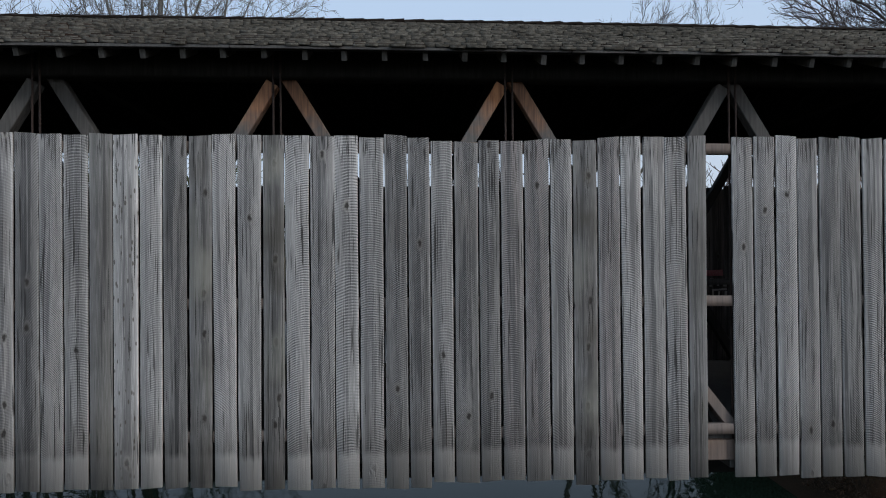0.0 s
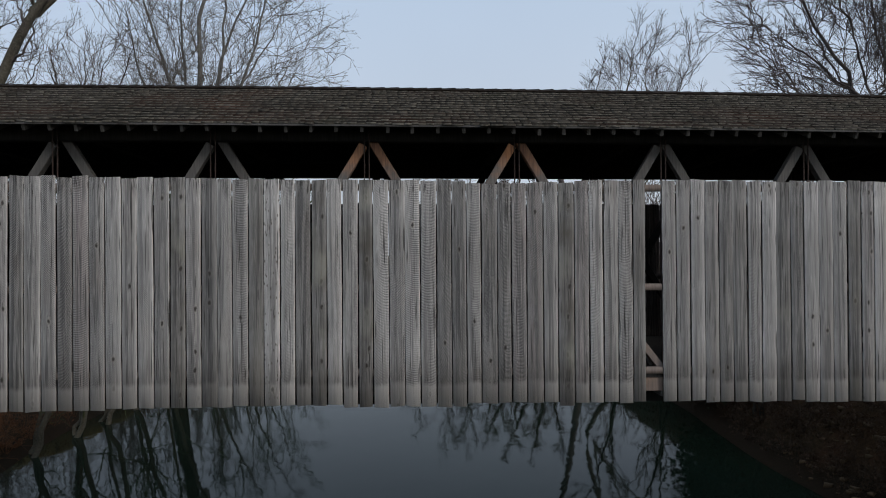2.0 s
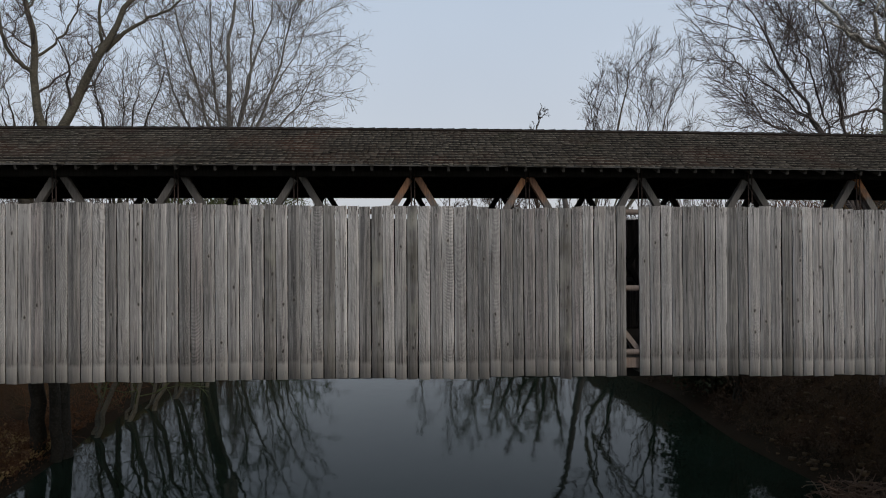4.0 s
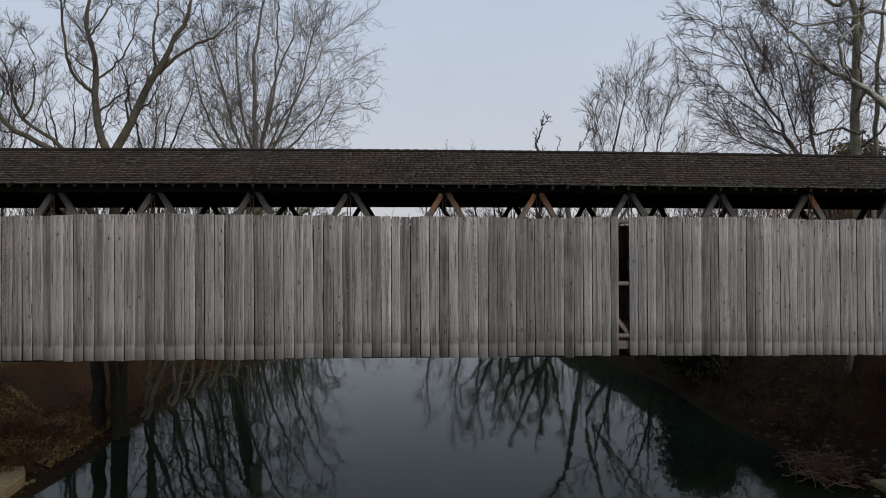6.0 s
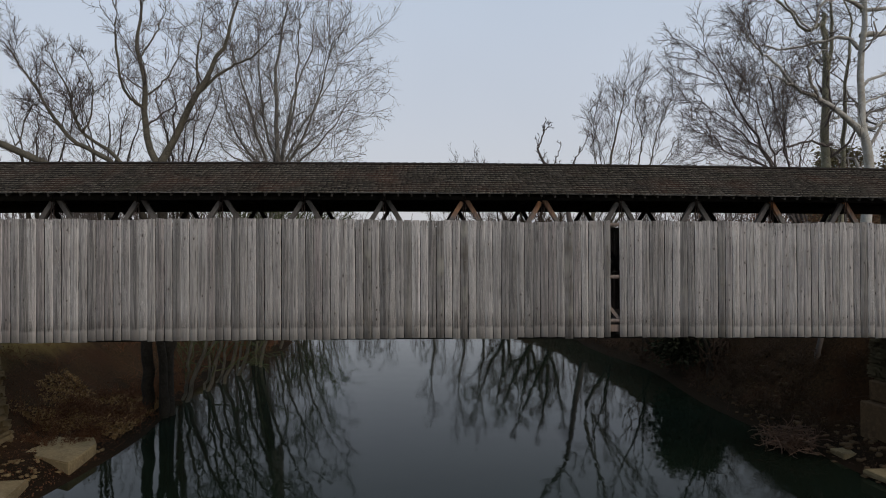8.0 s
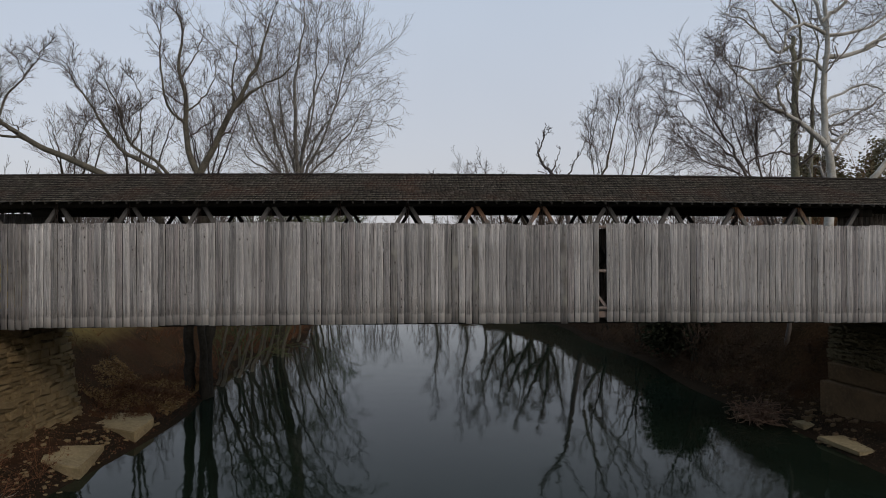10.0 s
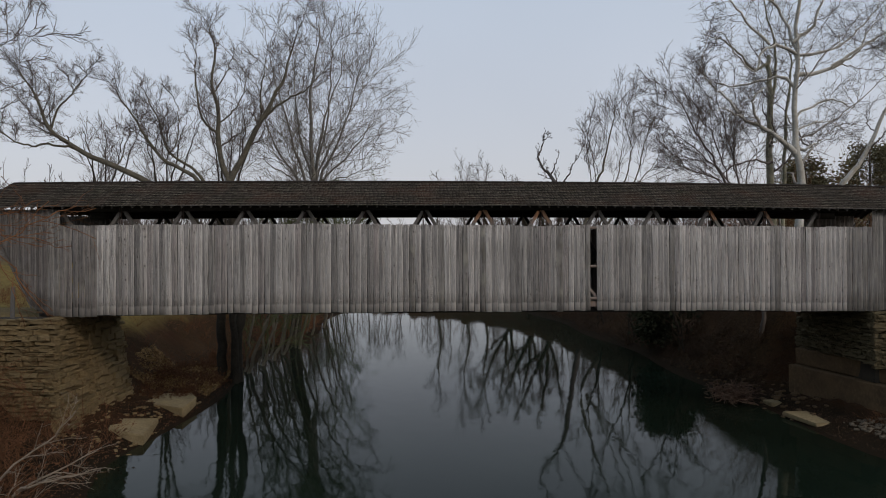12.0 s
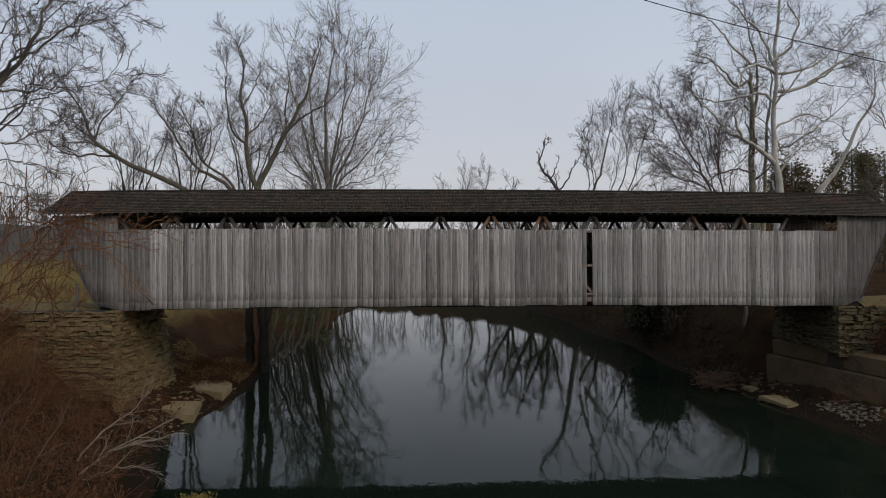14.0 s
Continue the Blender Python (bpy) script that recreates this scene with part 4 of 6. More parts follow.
approach("road", 12.2, 50.0, -0.02, 2)


def rubble(name, count, xs, ys, sizes, mat, seed, label, category):
    """Loose stones lying on the ground, joined because nobody could count them."""
    g = np.random.default_rng(seed)
    vs, fs = [], []
    for n in range(count):
        x, y = g.uniform(*xs), g.uniform(*ys)
        s = g.uniform(*sizes) * np.array([1, g.uniform(0.5, 1), g.uniform(0.3, 0.6)])
        v = CUBE_V * s * g.uniform(0.75, 1.2, (8, 3))
        a = g.uniform(0, 6.28)
        v = v @ np.array([[math.cos(a), math.sin(a), 0], [-math.sin(a), math.cos(a), 0], [0, 0, 1]])
        z = max(float(land(x, y)), WATER - 0.05) + s[2] * 0.25
        vs.append(v + (x, y, z)), fs.append(CUBE_F + 8 * n)
    ob = new(name, np_mesh(name, np.concatenate(vs), np.concatenate(fs), mat))
    return tagged(ob, label, category, kind="stuff")


rubble("rubble", 190, (9.2, 10.9), (-4.2, -0.5), (0.05, 0.18), DRIFT_STONE, 5, "broken pale rubble along the water's edge", "rubble")
rubble("rubble", 160, (-19.8, -16.9), (-2.5, 8.0), (0.05, 0.18), STONE, 6, "small stones scattered on the muddy bank", "rubble")
rubble("rubble", 130, (8.0, 10.4), (0.5, 12.0), (0.08, 0.26), DULL_CONCRETE, 8, "dark stones below the abutment", "rubble")


# ---- trees ----
def unit(v):
    return v / (np.linalg.norm(v, axis=-1, keepdims=True) + 1e-9)


def sprout(lines, radii, g, per, lo, ratio, spread, points, lift, thin, bend=0.25, even=0.0, crook=0.03):
    """Side branches on every line: their centre lines and radii. even: how far short parents bear fewer and longer branches."""
    n, p, _ = lines.shape
    reach = np.linalg.norm(np.diff(lines, axis=1), axis=2).sum(1)
    u = lo + (1 - lo) * (np.arange(per)[None] + g.uniform(0, 1, (n, per))) / per
    t = u * (p - 1)
    i = np.minimum(t.astype(int), p - 2)
    f = (t - i)[..., None]
    rows = np.arange(n)[:, None]
    start = lines[rows, i] * (1 - f) + lines[rows, i + 1] * f
    tang = unit(lines[rows, i + 1] - lines[rows, i])
    rad = radii[rows, i] * (1 - f[..., 0]) + radii[rows, i + 1] * f[..., 0]
    side = unit(np.cross(tang, g.normal(size=tang.shape)))
    ang = g.normal(spread, 0.16, (n, per, 1))
    way = unit(tang * np.cos(ang) + side * np.sin(ang) + np.array([0, 0, lift]))
    long = reach[:, None] * ratio * (1.15 - 0.75 * u) * g.uniform(0.65, 1.25, (n, per))
    if even:
        long = long * (1 - even) + even * long.mean() * g.uniform(0.5, 1.4, long.shape)
    s = np.linspace(0, 1, points)
    curl = g.normal(0, bend, (n, per, 1, 3)) + np.array([0, 0, lift * 0.8])
    kink = np.cumsum(g.normal(0, crook, (n, per, points, 3)), axis=2)
    kink -= kink[:, :, :1]
    out = start[:, :, None] + long[..., None, None] * (way[:, :, None] * s[:, None] + curl * (s**2)[:, None] * 0.5 + kink)
    r0 = np.minimum(rad * thin, rad * 0.92)[..., None]
    r = r0 * (1 - 0.78 * s)
    out, r = out.reshape(-1, points, 3), r.reshape(-1, points)
    if even:
        keep = g.uniform(0, 1, n * per) < np.repeat(np.clip(reach / (1.35 * reach.mean()), 0.12, 1.0), per)
        out, r = out[keep], r[keep]
    return out, r


def tree(name, trunks, seed, label, category="tree", bark=BARK, limb=None, twig=TWIG, limbs=9, boughs=7, sprays=5, twigs=4, spread=0.75, lift=0.2,
         start=0.35, ratio=0.4, bole=None, min_r=0.007, top=0.55, bend=0.3, stout=1.0, kink=0.028, crook=0.07):
    """A leafless tree. trunks: (places, radii) of each main stem, in the world; limbs, boughs, sprays and twigs grow from them."""
    g = np.random.default_rng(seed)
    foot = Vector(trunks[0][0][0])
    ob = new(name)
    ob.location = foot
    tagged(ob, label, category)
    org = np.array(foot)
    shaped = [bent(np.array(p, float) - org, r, points=22, seed=seed + n, wobble=0.05 if bole and n == 0 else crook) for n, (p, r) in enumerate(trunks)]
    c, r = np.stack([s[0] for s in shaped]), stout * np.stack([s[1] for s in shaped])
    for n in range(len(c)):
        v, q = tubes(c[n : n + 1], r[n : n + 1], 10)
        # a bole's darker bark puts shade on the lower trunk
        part("trunk" if n == 0 else "stem", np_mesh("trunk", v, q, bole if bole and n == 0 else bark, True), ob)
    if bole:
        c, r = c[1:], r[1:]
    l1, r1 = sprout(c, r, g, limbs, start, ratio, spread, 10, lift, 0.36, bend, 0.4, kink)
    l1r = np.maximum(r1, min_r * 2.2)
    l2, r2 = sprout(l1, l1r, g, boughs, 0.12, 0.62, spread * 0.9, 7, lift, 0.42, bend, 0.4, kink)
    r2 = np.maximum(r2, min_r * 1.5)
    tips, tr = sprout(c[:, -6:], r[:, -6:], g, boughs // 2 + 1, 0.1, top * 1.4, spread * 0.8, 7, lift, 0.45, bend, 0.6, kink)
    l2, r2 = np.concatenate([l2, tips]), np.concatenate([r2, np.maximum(tr, min_r * 1.5)])
    l3, r3 = sprout(l2, r2, g, sprays, 0.1, 0.66, spread, 5, lift * 0.8, 0.45, bend, 0.5, kink)
    r3 = np.maximum(r3, min_r)
    l4, r4 = sprout(l3, r3, g, twigs + 1, 0.1, 0.7, spread * 0.95, 3, lift * 0.8, 0.6, bend, 0.5, kink)
    r4 = np.maximum(r4, min_r * 0.62)
    for n in range(len(l1)):
        v, q = tubes(l1[n : n + 1], l1r[n : n + 1], 7)
        part("limb", np_mesh("limb", v, q, limb or bark, True), ob)
    va, qa = tubes(l2, r2, 4)
    vb, qb = tubes(l3, r3, 3)
    vc, qc = tubes(l4, r4, 3)
    crown = np_mesh("crown", np.concatenate([va, vb, vc]), np.concatenate([qa, qb + len(va), qc + len(va) + len(vb)]), twig, True)
    tagged(part("crown", crown, ob), kind="stuff")
    return ob


def at(x, y, z=None, dig=0.3):
    return (x, y, float(land(x, y)) - dig if z is None else z)


# left bank, behind the bridge
# DARK_BARK boles hold the bridge's shade in their colour
tree("leaning_tree", [([at(-17.6, 11.2), (-17.5, 11.0, -1.2), (-17.8, 10.8, 1.6), (-18.8, 10.4, 4.4)], [0.40, 0.34, 0.30, 0.27]),
                      ([(-18.6, 10.5, 4.1), (-20.8, 10, 6.1), (-24.1, 10, 7.6), (-26.0, 10, 8.8), (-26.6, 9.8, 10.4), (-27.6, 9.6, 12.2)], [0.28, 0.24, 0.19, 0.14, 0.09, 0.02]),
                      ([(-24.6, 10, 7.8), (-26.2, 9.9, 8.0), (-27.6, 9.6, 8.2), (-29.0, 9.2, 9.6)], [0.10, 0.08, 0.06, 0.015]),
                      ([(-26.0, 10, 8.8), (-25.6, 10.2, 10.0), (-24.6, 10.4, 11.2), (-24.0, 10.4, 12.4)], [0.09, 0.07, 0.05, 0.012]),
                      ([(-22.6, 10, 6.9), (-22.2, 10.2, 8.2), (-21.4, 10.4, 9.6)], [0.05, 0.04, 0.012])], 31,
     "leafless tree leaning far over with mossy bark", bole=DARK_BARK, bark=LICHEN, limb=DARK_BARK, limbs=15, boughs=9, sprays=7, start=0.45, ratio=0.31, spread=0.8, min_r=0.0058, stout=0.68, crook=0.05)
tree("leaning_tree", [([at(-16.7, 10.9), (-16.9, 10.8, -0.6), (-17.2, 10.6, 3.0), (-17.9, 10.3, 4.9)], [0.32, 0.27, 0.24, 0.21]),
                      ([(-17.8, 10.3, 4.6), (-18.4, 10, 6.1), (-20.6, 10, 7.7), (-21.8, 10, 9.6), (-23.0, 10, 11.4)], [0.21, 0.18, 0.13, 0.08, 0.02]),
                      ([(-17.8, 10.4, 4.6), (-18.3, 10.3, 6.4), (-20.0, 10.4, 7.6), (-20.5, 10.5, 9.3), (-21.5, 10.4, 11.2)], [0.15, 0.13, 0.1, 0.07, 0.02]),
                      ([(-20.0, 10.4, 7.6), (-19.6, 10.5, 9.2), (-20.0, 10.4, 11.0)], [0.07, 0.05, 0.015])], 32,
     "leafless leaning tree with several bent stems", bole=DARK_BARK, bark=LICHEN, limb=DARK_BARK, limbs=15, boughs=9, start=0.4, ratio=0.30, min_r=0.0058, stout=0.62, crook=0.05)
tree("forked_tree", [([at(-16.7, 11.4, dig=0.6), (-16.8, 11.4, -2.6), (-16.6, 11.5, -0.4), (-16.9, 11.4, 2.6), (-17.1, 11.4, 5.4)], [0.50, 0.40, 0.34, 0.31, 0.28]),
                  ([(-17.0, 11.4, 4.6), (-17.15, 11.4, 6.3), (-17.5, 11.4, 7.2), (-17.75, 11.4, 8.7), (-17.75, 11.4, 10.1), (-18.0, 11.4, 11.5), (-17.8, 11.4, 13.2), (-18.1, 11.4, 14.4), (-18.5, 11.4, 15.2)], [0.27, 0.23, 0.20, 0.175, 0.14, 0.11, 0.075, 0.04, 0.015]),
                  ([(-17.0, 11.4, 4.8), (-17.1, 11.4, 6.4), (-16.65, 11.4, 7.4), (-15.8, 11.4, 9.0), (-14.9, 11.4, 10.5), (-14.2, 11.4, 12.0), (-13.8, 11.4, 13.4), (-13.2, 11.4, 15.0)], [0.29, 0.25, 0.22, 0.195, 0.14, 0.10, 0.06, 0.015]),
                  ([(-15.6, 11.4, 9.5), (-14.2, 11.6, 10.7), (-12.9, 11.8, 11.5), (-12.0, 11.9, 12.6)], [0.12, 0.08, 0.05, 0.012]),
                  ([(-17.8, 11.4, 8.9), (-18.6, 11.2, 9.9), (-18.8, 11.0, 12.5), (-18.9, 10.8, 14.0)], [0.10, 0.08, 0.05, 0.012]),
                  ([(-17.8, 11.4, 9.3), (-17.0, 11.7, 10.2), (-16.5, 11.9, 11.4), (-16.4, 12.1, 12.4)], [0.07, 0.055, 0.035, 0.012]),
                  ([(-15.4, 11.4, 9.7), (-15.3, 11.2, 11.4), (-15.0, 11.0, 13.4)], [0.09, 0.06, 0.012]),
                  ([(-17.9, 11.4, 11.2), (-17.2, 11.7, 12.6), (-17.0, 11.9, 13.9)], [0.06, 0.04, 0.012])],
     33,
     "tall forked leafless tree with mossy grey stems", bole=DARK_BARK, bark=LICHEN, limb=TWIG, limbs=13, boughs=7, sprays=6, twigs=4, start=0.30, ratio=0.29, lift=0.18, min_r=0.0058, top=0.45, bend=0.4, stout=0.72, crook=0.045)
tree("broad_tree", [([at(-16.6, 27.4), (-16.0, 27.2, -1.0), (-15.4, 27, 1.6), (-15.0, 27, 4.6)], [0.5, 0.42, 0.36, 0.24]),
                 ([(-15.4, 27, 1.4), (-15.1, 27, 4.0), (-15.0, 27.0, 7.2), (-15.2, 27.0, 11.6), (-15.1, 27.0, 15.8), (-14.5, 27.0, 18.6), (-14.4, 27.0, 20.6)], [0.34, 0.255, 0.197, 0.147, 0.1, 0.0565, 0.015]),
                 ([(-14.9, 27, 1.0), (-15.4, 27.0, 7.2), (-16.6, 26.5, 11.5), (-17.7, 26.0, 16.0), (-17.9, 25.5, 18.4)], [0.2, 0.134, 0.0882, 0.0485, 0.012]),
                 ([(-14.9, 27, 1.0), (-14.9, 27.0, 7.2), (-14.1, 27.5, 12.2), (-13.0, 28.0, 16.5), (-12.5, 28.5, 19.5)], [0.2, 0.134, 0.0882, 0.0485, 0.012]),
                 ([(-14.9, 27, 1.0), (-14.6, 27.0, 7.2), (-12.8, 26.7, 11.6), (-11.6, 26.3, 15.2), (-11.0, 26.0, 16.8)], [0.18, 0.121, 0.0801, 0.0446, 0.012]),
                 ([(-14.9, 27, 1.0), (-14.4, 27.0, 7.2), (-12.2, 27.3, 9.8), (-10.8, 27.7, 12.0), (-10.4, 28.0, 13.4)], [0.15, 0.101, 0.0679, 0.0388, 0.012]),
                 ([(-14.9, 27, 1.0), (-15.8, 27.0, 7.2), (-17.7, 27.5, 10.3), (-19.2, 28.0, 14.2), (-19.7, 28.5, 16.3)], [0.17, 0.114, 0.0761, 0.0427, 0.012]),
                 ([(-14.9, 27, 1.0), (-16.1, 27.0, 7.2), (-18.3, 26.2, 9.2), (-18.9, 25.5, 10.5)], [0.13, 0.0782, 0.0429, 0.012]),
                 ([(-14.9, 27, 1.0), (-14.3, 27.0, 7.2), (-12.0, 26.0, 8.3), (-10.9, 25.0, 8.7)], [0.12, 0.0726, 0.0403, 0.012]),
                 ([(-14.9, 27, 1.0), (-14.9, 27.0, 7.2), (-16.0, 27.8, 12.2), (-16.6, 28.7, 17.2), (-16.8, 29.5, 19.5)], [0.17, 0.114, 0.0761, 0.0427, 0.012]),
                 ([(-14.9, 27, 1.0), (-14.8, 27.0, 7.2), (-13.8, 28.0, 10.4), (-11.8, 29.0, 14.4), (-11.2, 30.0, 16.7)], [0.15, 0.101, 0.0679, 0.0388, 0.012]),
                 ([(-14.9, 27, 1.0), (-14.8, 27.0, 7.2), (-13.4, 26.0, 13.8), (-13.2, 25.0, 17.1), (-13.1, 24.0, 18.8)], [0.15, 0.101, 0.0679, 0.0388, 0.012])],
     34,
     "broad leafless tree with a dense round crown of fine twigs", bole=DARK_BARK, bark=ASH, limb=ASH, twig=GREY_TWIG, limbs=17, boughs=7, sprays=5, twigs=4, start=0.15, ratio=0.34, lift=0.1, min_r=0.008, spread=0.7, stout=0.9, top=0.3, bend=0.4)
for n, (x, y, h) in enumerate(((-30.5, 26, 14.4), (-26.0, 26, 15.4), (-21.5, 27, 16.2))):
    tree("thicket_tree", [([at(x, y), (x + dx * 0.3, y + dy * 0.3, h * 0.45), (x + dx, y + dy, h * (0.8 + 0.05 * dy))], [0.10, 0.07, 0.015])
                          for dx, dy in ((0.2, 0.3), (-1.9, 0.8), (1.7, -0.6), (-0.9, -1.2), (2.6, 0.9))], 70 + n, "low leafless tree with many thin purplish stems",
         bark=DARK_BARK, limb=TWIG, limbs=11, boughs=6, sprays=4, twigs=3, min_r=0.0075, start=0.35, ratio=0.27, lift=0.2, top=0.3)
# far trees along the creek
for n, (x, y, h) in enumerate(((-3.0, 94, 14.2), (1.7, 92, 15.8), (5.3, 95, 16.5), (9.3, 93, 14.2))):
    tree("far_tree", [([at(x, y), (x + 0.3, y, h * 0.3), (x - 0.4, y, h * 0.6), (x + 0.4, y, h)], [0.26, 0.2, 0.12, 0.02])], 60 + n, "small leafless tree far along the creek",
         limbs=11, boughs=6, sprays=5, twigs=4, min_r=0.016, start=0.2, ratio=0.36)
# right bank, behind the bridge
tree("broken_tree", [([at(10.6, 45), (9.9, 45, -1.0), (8.9, 45.5, 4.5), (8.4, 46, 8.4), (7.6, 46.5, 10.3), (6.9, 47, 11.2), (6.2, 47, 12.7)], [0.34, 0.30, 0.26, 0.22, 0.17, 0.14, 0.09]),
                  ([(6.2, 47, 12.7), (6.7, 47, 13.6), (6.9, 47, 15.0), (7.1, 47, 15.5)], [0.08, 0.065, 0.05, 0.03]),
                  ([(6.6, 47, 13.6), (7.2, 47, 14.5), (7.4, 47, 15.2)], [0.05, 0.04, 0.015]),
                  ([(7.4, 46.6, 10.5), (8.0, 46.6, 11.4), (8.3, 46.4, 13.2)], [0.09, 0.06, 0.02]),
                  ([(8.2, 46.2, 9.2), (9.3, 46, 10.4), (9.9, 45.6, 11.8), (10.9, 45.4, 13.6)], [0.10, 0.08, 0.05, 0.015])],
     41,
     "broken leafless tree with a hooked dark trunk", bark=TWIG, limbs=7, boughs=5, sprays=4, twigs=3, start=0.45, ratio=0.16, min_r=0.012, top=0.3)
tree("creek_tree", [([at(10.6, 38), (8.5, 38.1, 1.9), (10.2, 38.1, 8.5), (10.9, 38.1, 10.4), (11.5, 38.1, 13.1), (12.0, 38.1, 15.4), (12.0, 38.1, 16.9)], [0.26, 0.196, 0.153, 0.114, 0.0792, 0.0463, 0.015]),
                 ([(9.0, 38.1, 1.9), (12.8, 38.1, 8.5), (13.9, 38.5, 12.0), (13.3, 38.9, 15.2), (13.8, 39.3, 16.9)], [0.12, 0.0818, 0.0558, 0.033, 0.012]),
                 ([(9.0, 38.1, 1.9), (13.6, 38.1, 8.5), (14.7, 37.7, 12.1), (15.6, 37.3, 15.0), (15.7, 36.9, 16.1)], [0.12, 0.0818, 0.0558, 0.033, 0.012]),
                 ([(9.0, 38.1, 1.9), (12.0, 38.1, 8.5), (13.2, 39.3, 12.7), (13.3, 40.5, 15.2)], [0.11, 0.067, 0.0377, 0.012]),
                 ([(9.0, 38.1, 1.9), (9.6, 38.1, 8.5), (9.1, 37.5, 12.1), (8.6, 36.9, 13.9)], [0.1, 0.0614, 0.0351, 0.012]),
                 ([(9.0, 38.1, 1.9), (14.2, 38.1, 8.5), (16.3, 38.7, 10.8), (17.0, 39.3, 12.2)], [0.1, 0.0614, 0.0351, 0.012])],
     42,
     "leafless tree with several crooked stems", bark=LICHEN, limb=DARK_BARK, twig=TWIG, limbs=11, boughs=7, sprays=5, twigs=4, start=0.3, ratio=0.27, min_r=0.0085, lift=0.25, spread=0.65, stout=0.8, top=0.4, bend=0.4)
tree("bushy_tree", [([at(10.8, 8.4), (10.7, 8.2, 0.5), (9.0, 8.0, 5.6), (7.8, 8.0, 7.9), (6.7, 8.0, 9.6), (5.9, 8.0, 10.8)], [0.2, 0.144, 0.105, 0.0718, 0.041, 0.012]),
                 ([(10.6, 8.2, 2.0), (8.9, 8.0, 5.7), (7.6, 8.3, 7.3), (6.3, 8.7, 8.4), (5.7, 9.0, 9.3)], [0.1, 0.0682, 0.0465, 0.0275, 0.01]),
                 ([(10.6, 8.2, 2.0), (8.7, 8.0, 5.7), (6.9, 7.8, 6.6), (5.7, 7.6, 7.4), (5.0, 7.4, 7.8)], [0.09, 0.0617, 0.0424, 0.0255, 0.01]),
                 ([(10.6, 8.2, 2.0), (9.4, 8.0, 5.7), (8.8, 7.7, 7.8), (8.0, 7.3, 9.9), (7.3, 7.0, 11.3)], [0.1, 0.0682, 0.0465, 0.0275, 0.01]),
                 ([(10.6, 8.2, 2.0), (9.7, 8.0, 5.7), (9.5, 8.3, 7.6), (9.9, 8.7, 9.6), (9.7, 9.0, 11.1)], [0.1, 0.0682, 0.0465, 0.0275, 0.01]),
                 ([(10.6, 8.2, 2.0), (9.8, 8.0, 5.7), (10.0, 7.5, 7.3), (10.0, 7.0, 8.1)], [0.08, 0.0493, 0.0284, 0.01]),
                 ([(10.6, 8.2, 2.0), (8.9, 8.0, 5.7), (8.2, 8.5, 7.0), (7.5, 9.0, 9.0), (7.5, 9.5, 10.4)], [0.09, 0.0617, 0.0424, 0.0255, 0.01]),
                 ([(10.6, 8.2, 2.0), (8.8, 8.0, 5.7), (7.5, 8.6, 6.3), (6.8, 9.2, 6.6)], [0.07, 0.0437, 0.0257, 0.01]),
                 ([(10.6, 8.2, 2.0), (9.1, 8.0, 5.7), (8.2, 7.5, 7.5), (7.2, 6.9, 8.9), (6.0, 6.4, 10.1)], [0.09, 0.0617, 0.0424, 0.0255, 0.01]),
                 ([(11.3, 8.0, 6.8), (10.2, 8.0, 6.8), (9.1, 8.0, 6.5), (8.4, 8.0, 5.9)], [0.1, 0.0693, 0.0484, 0.03])],
     43,
     "dark bushy leafless tree with many arching stems", bark=TWIG, limbs=13, boughs=8, sprays=5, twigs=4, start=0.25, ratio=0.26, lift=0.1, spread=0.65, min_r=0.0055, stout=0.62, top=0.35, bend=0.4)
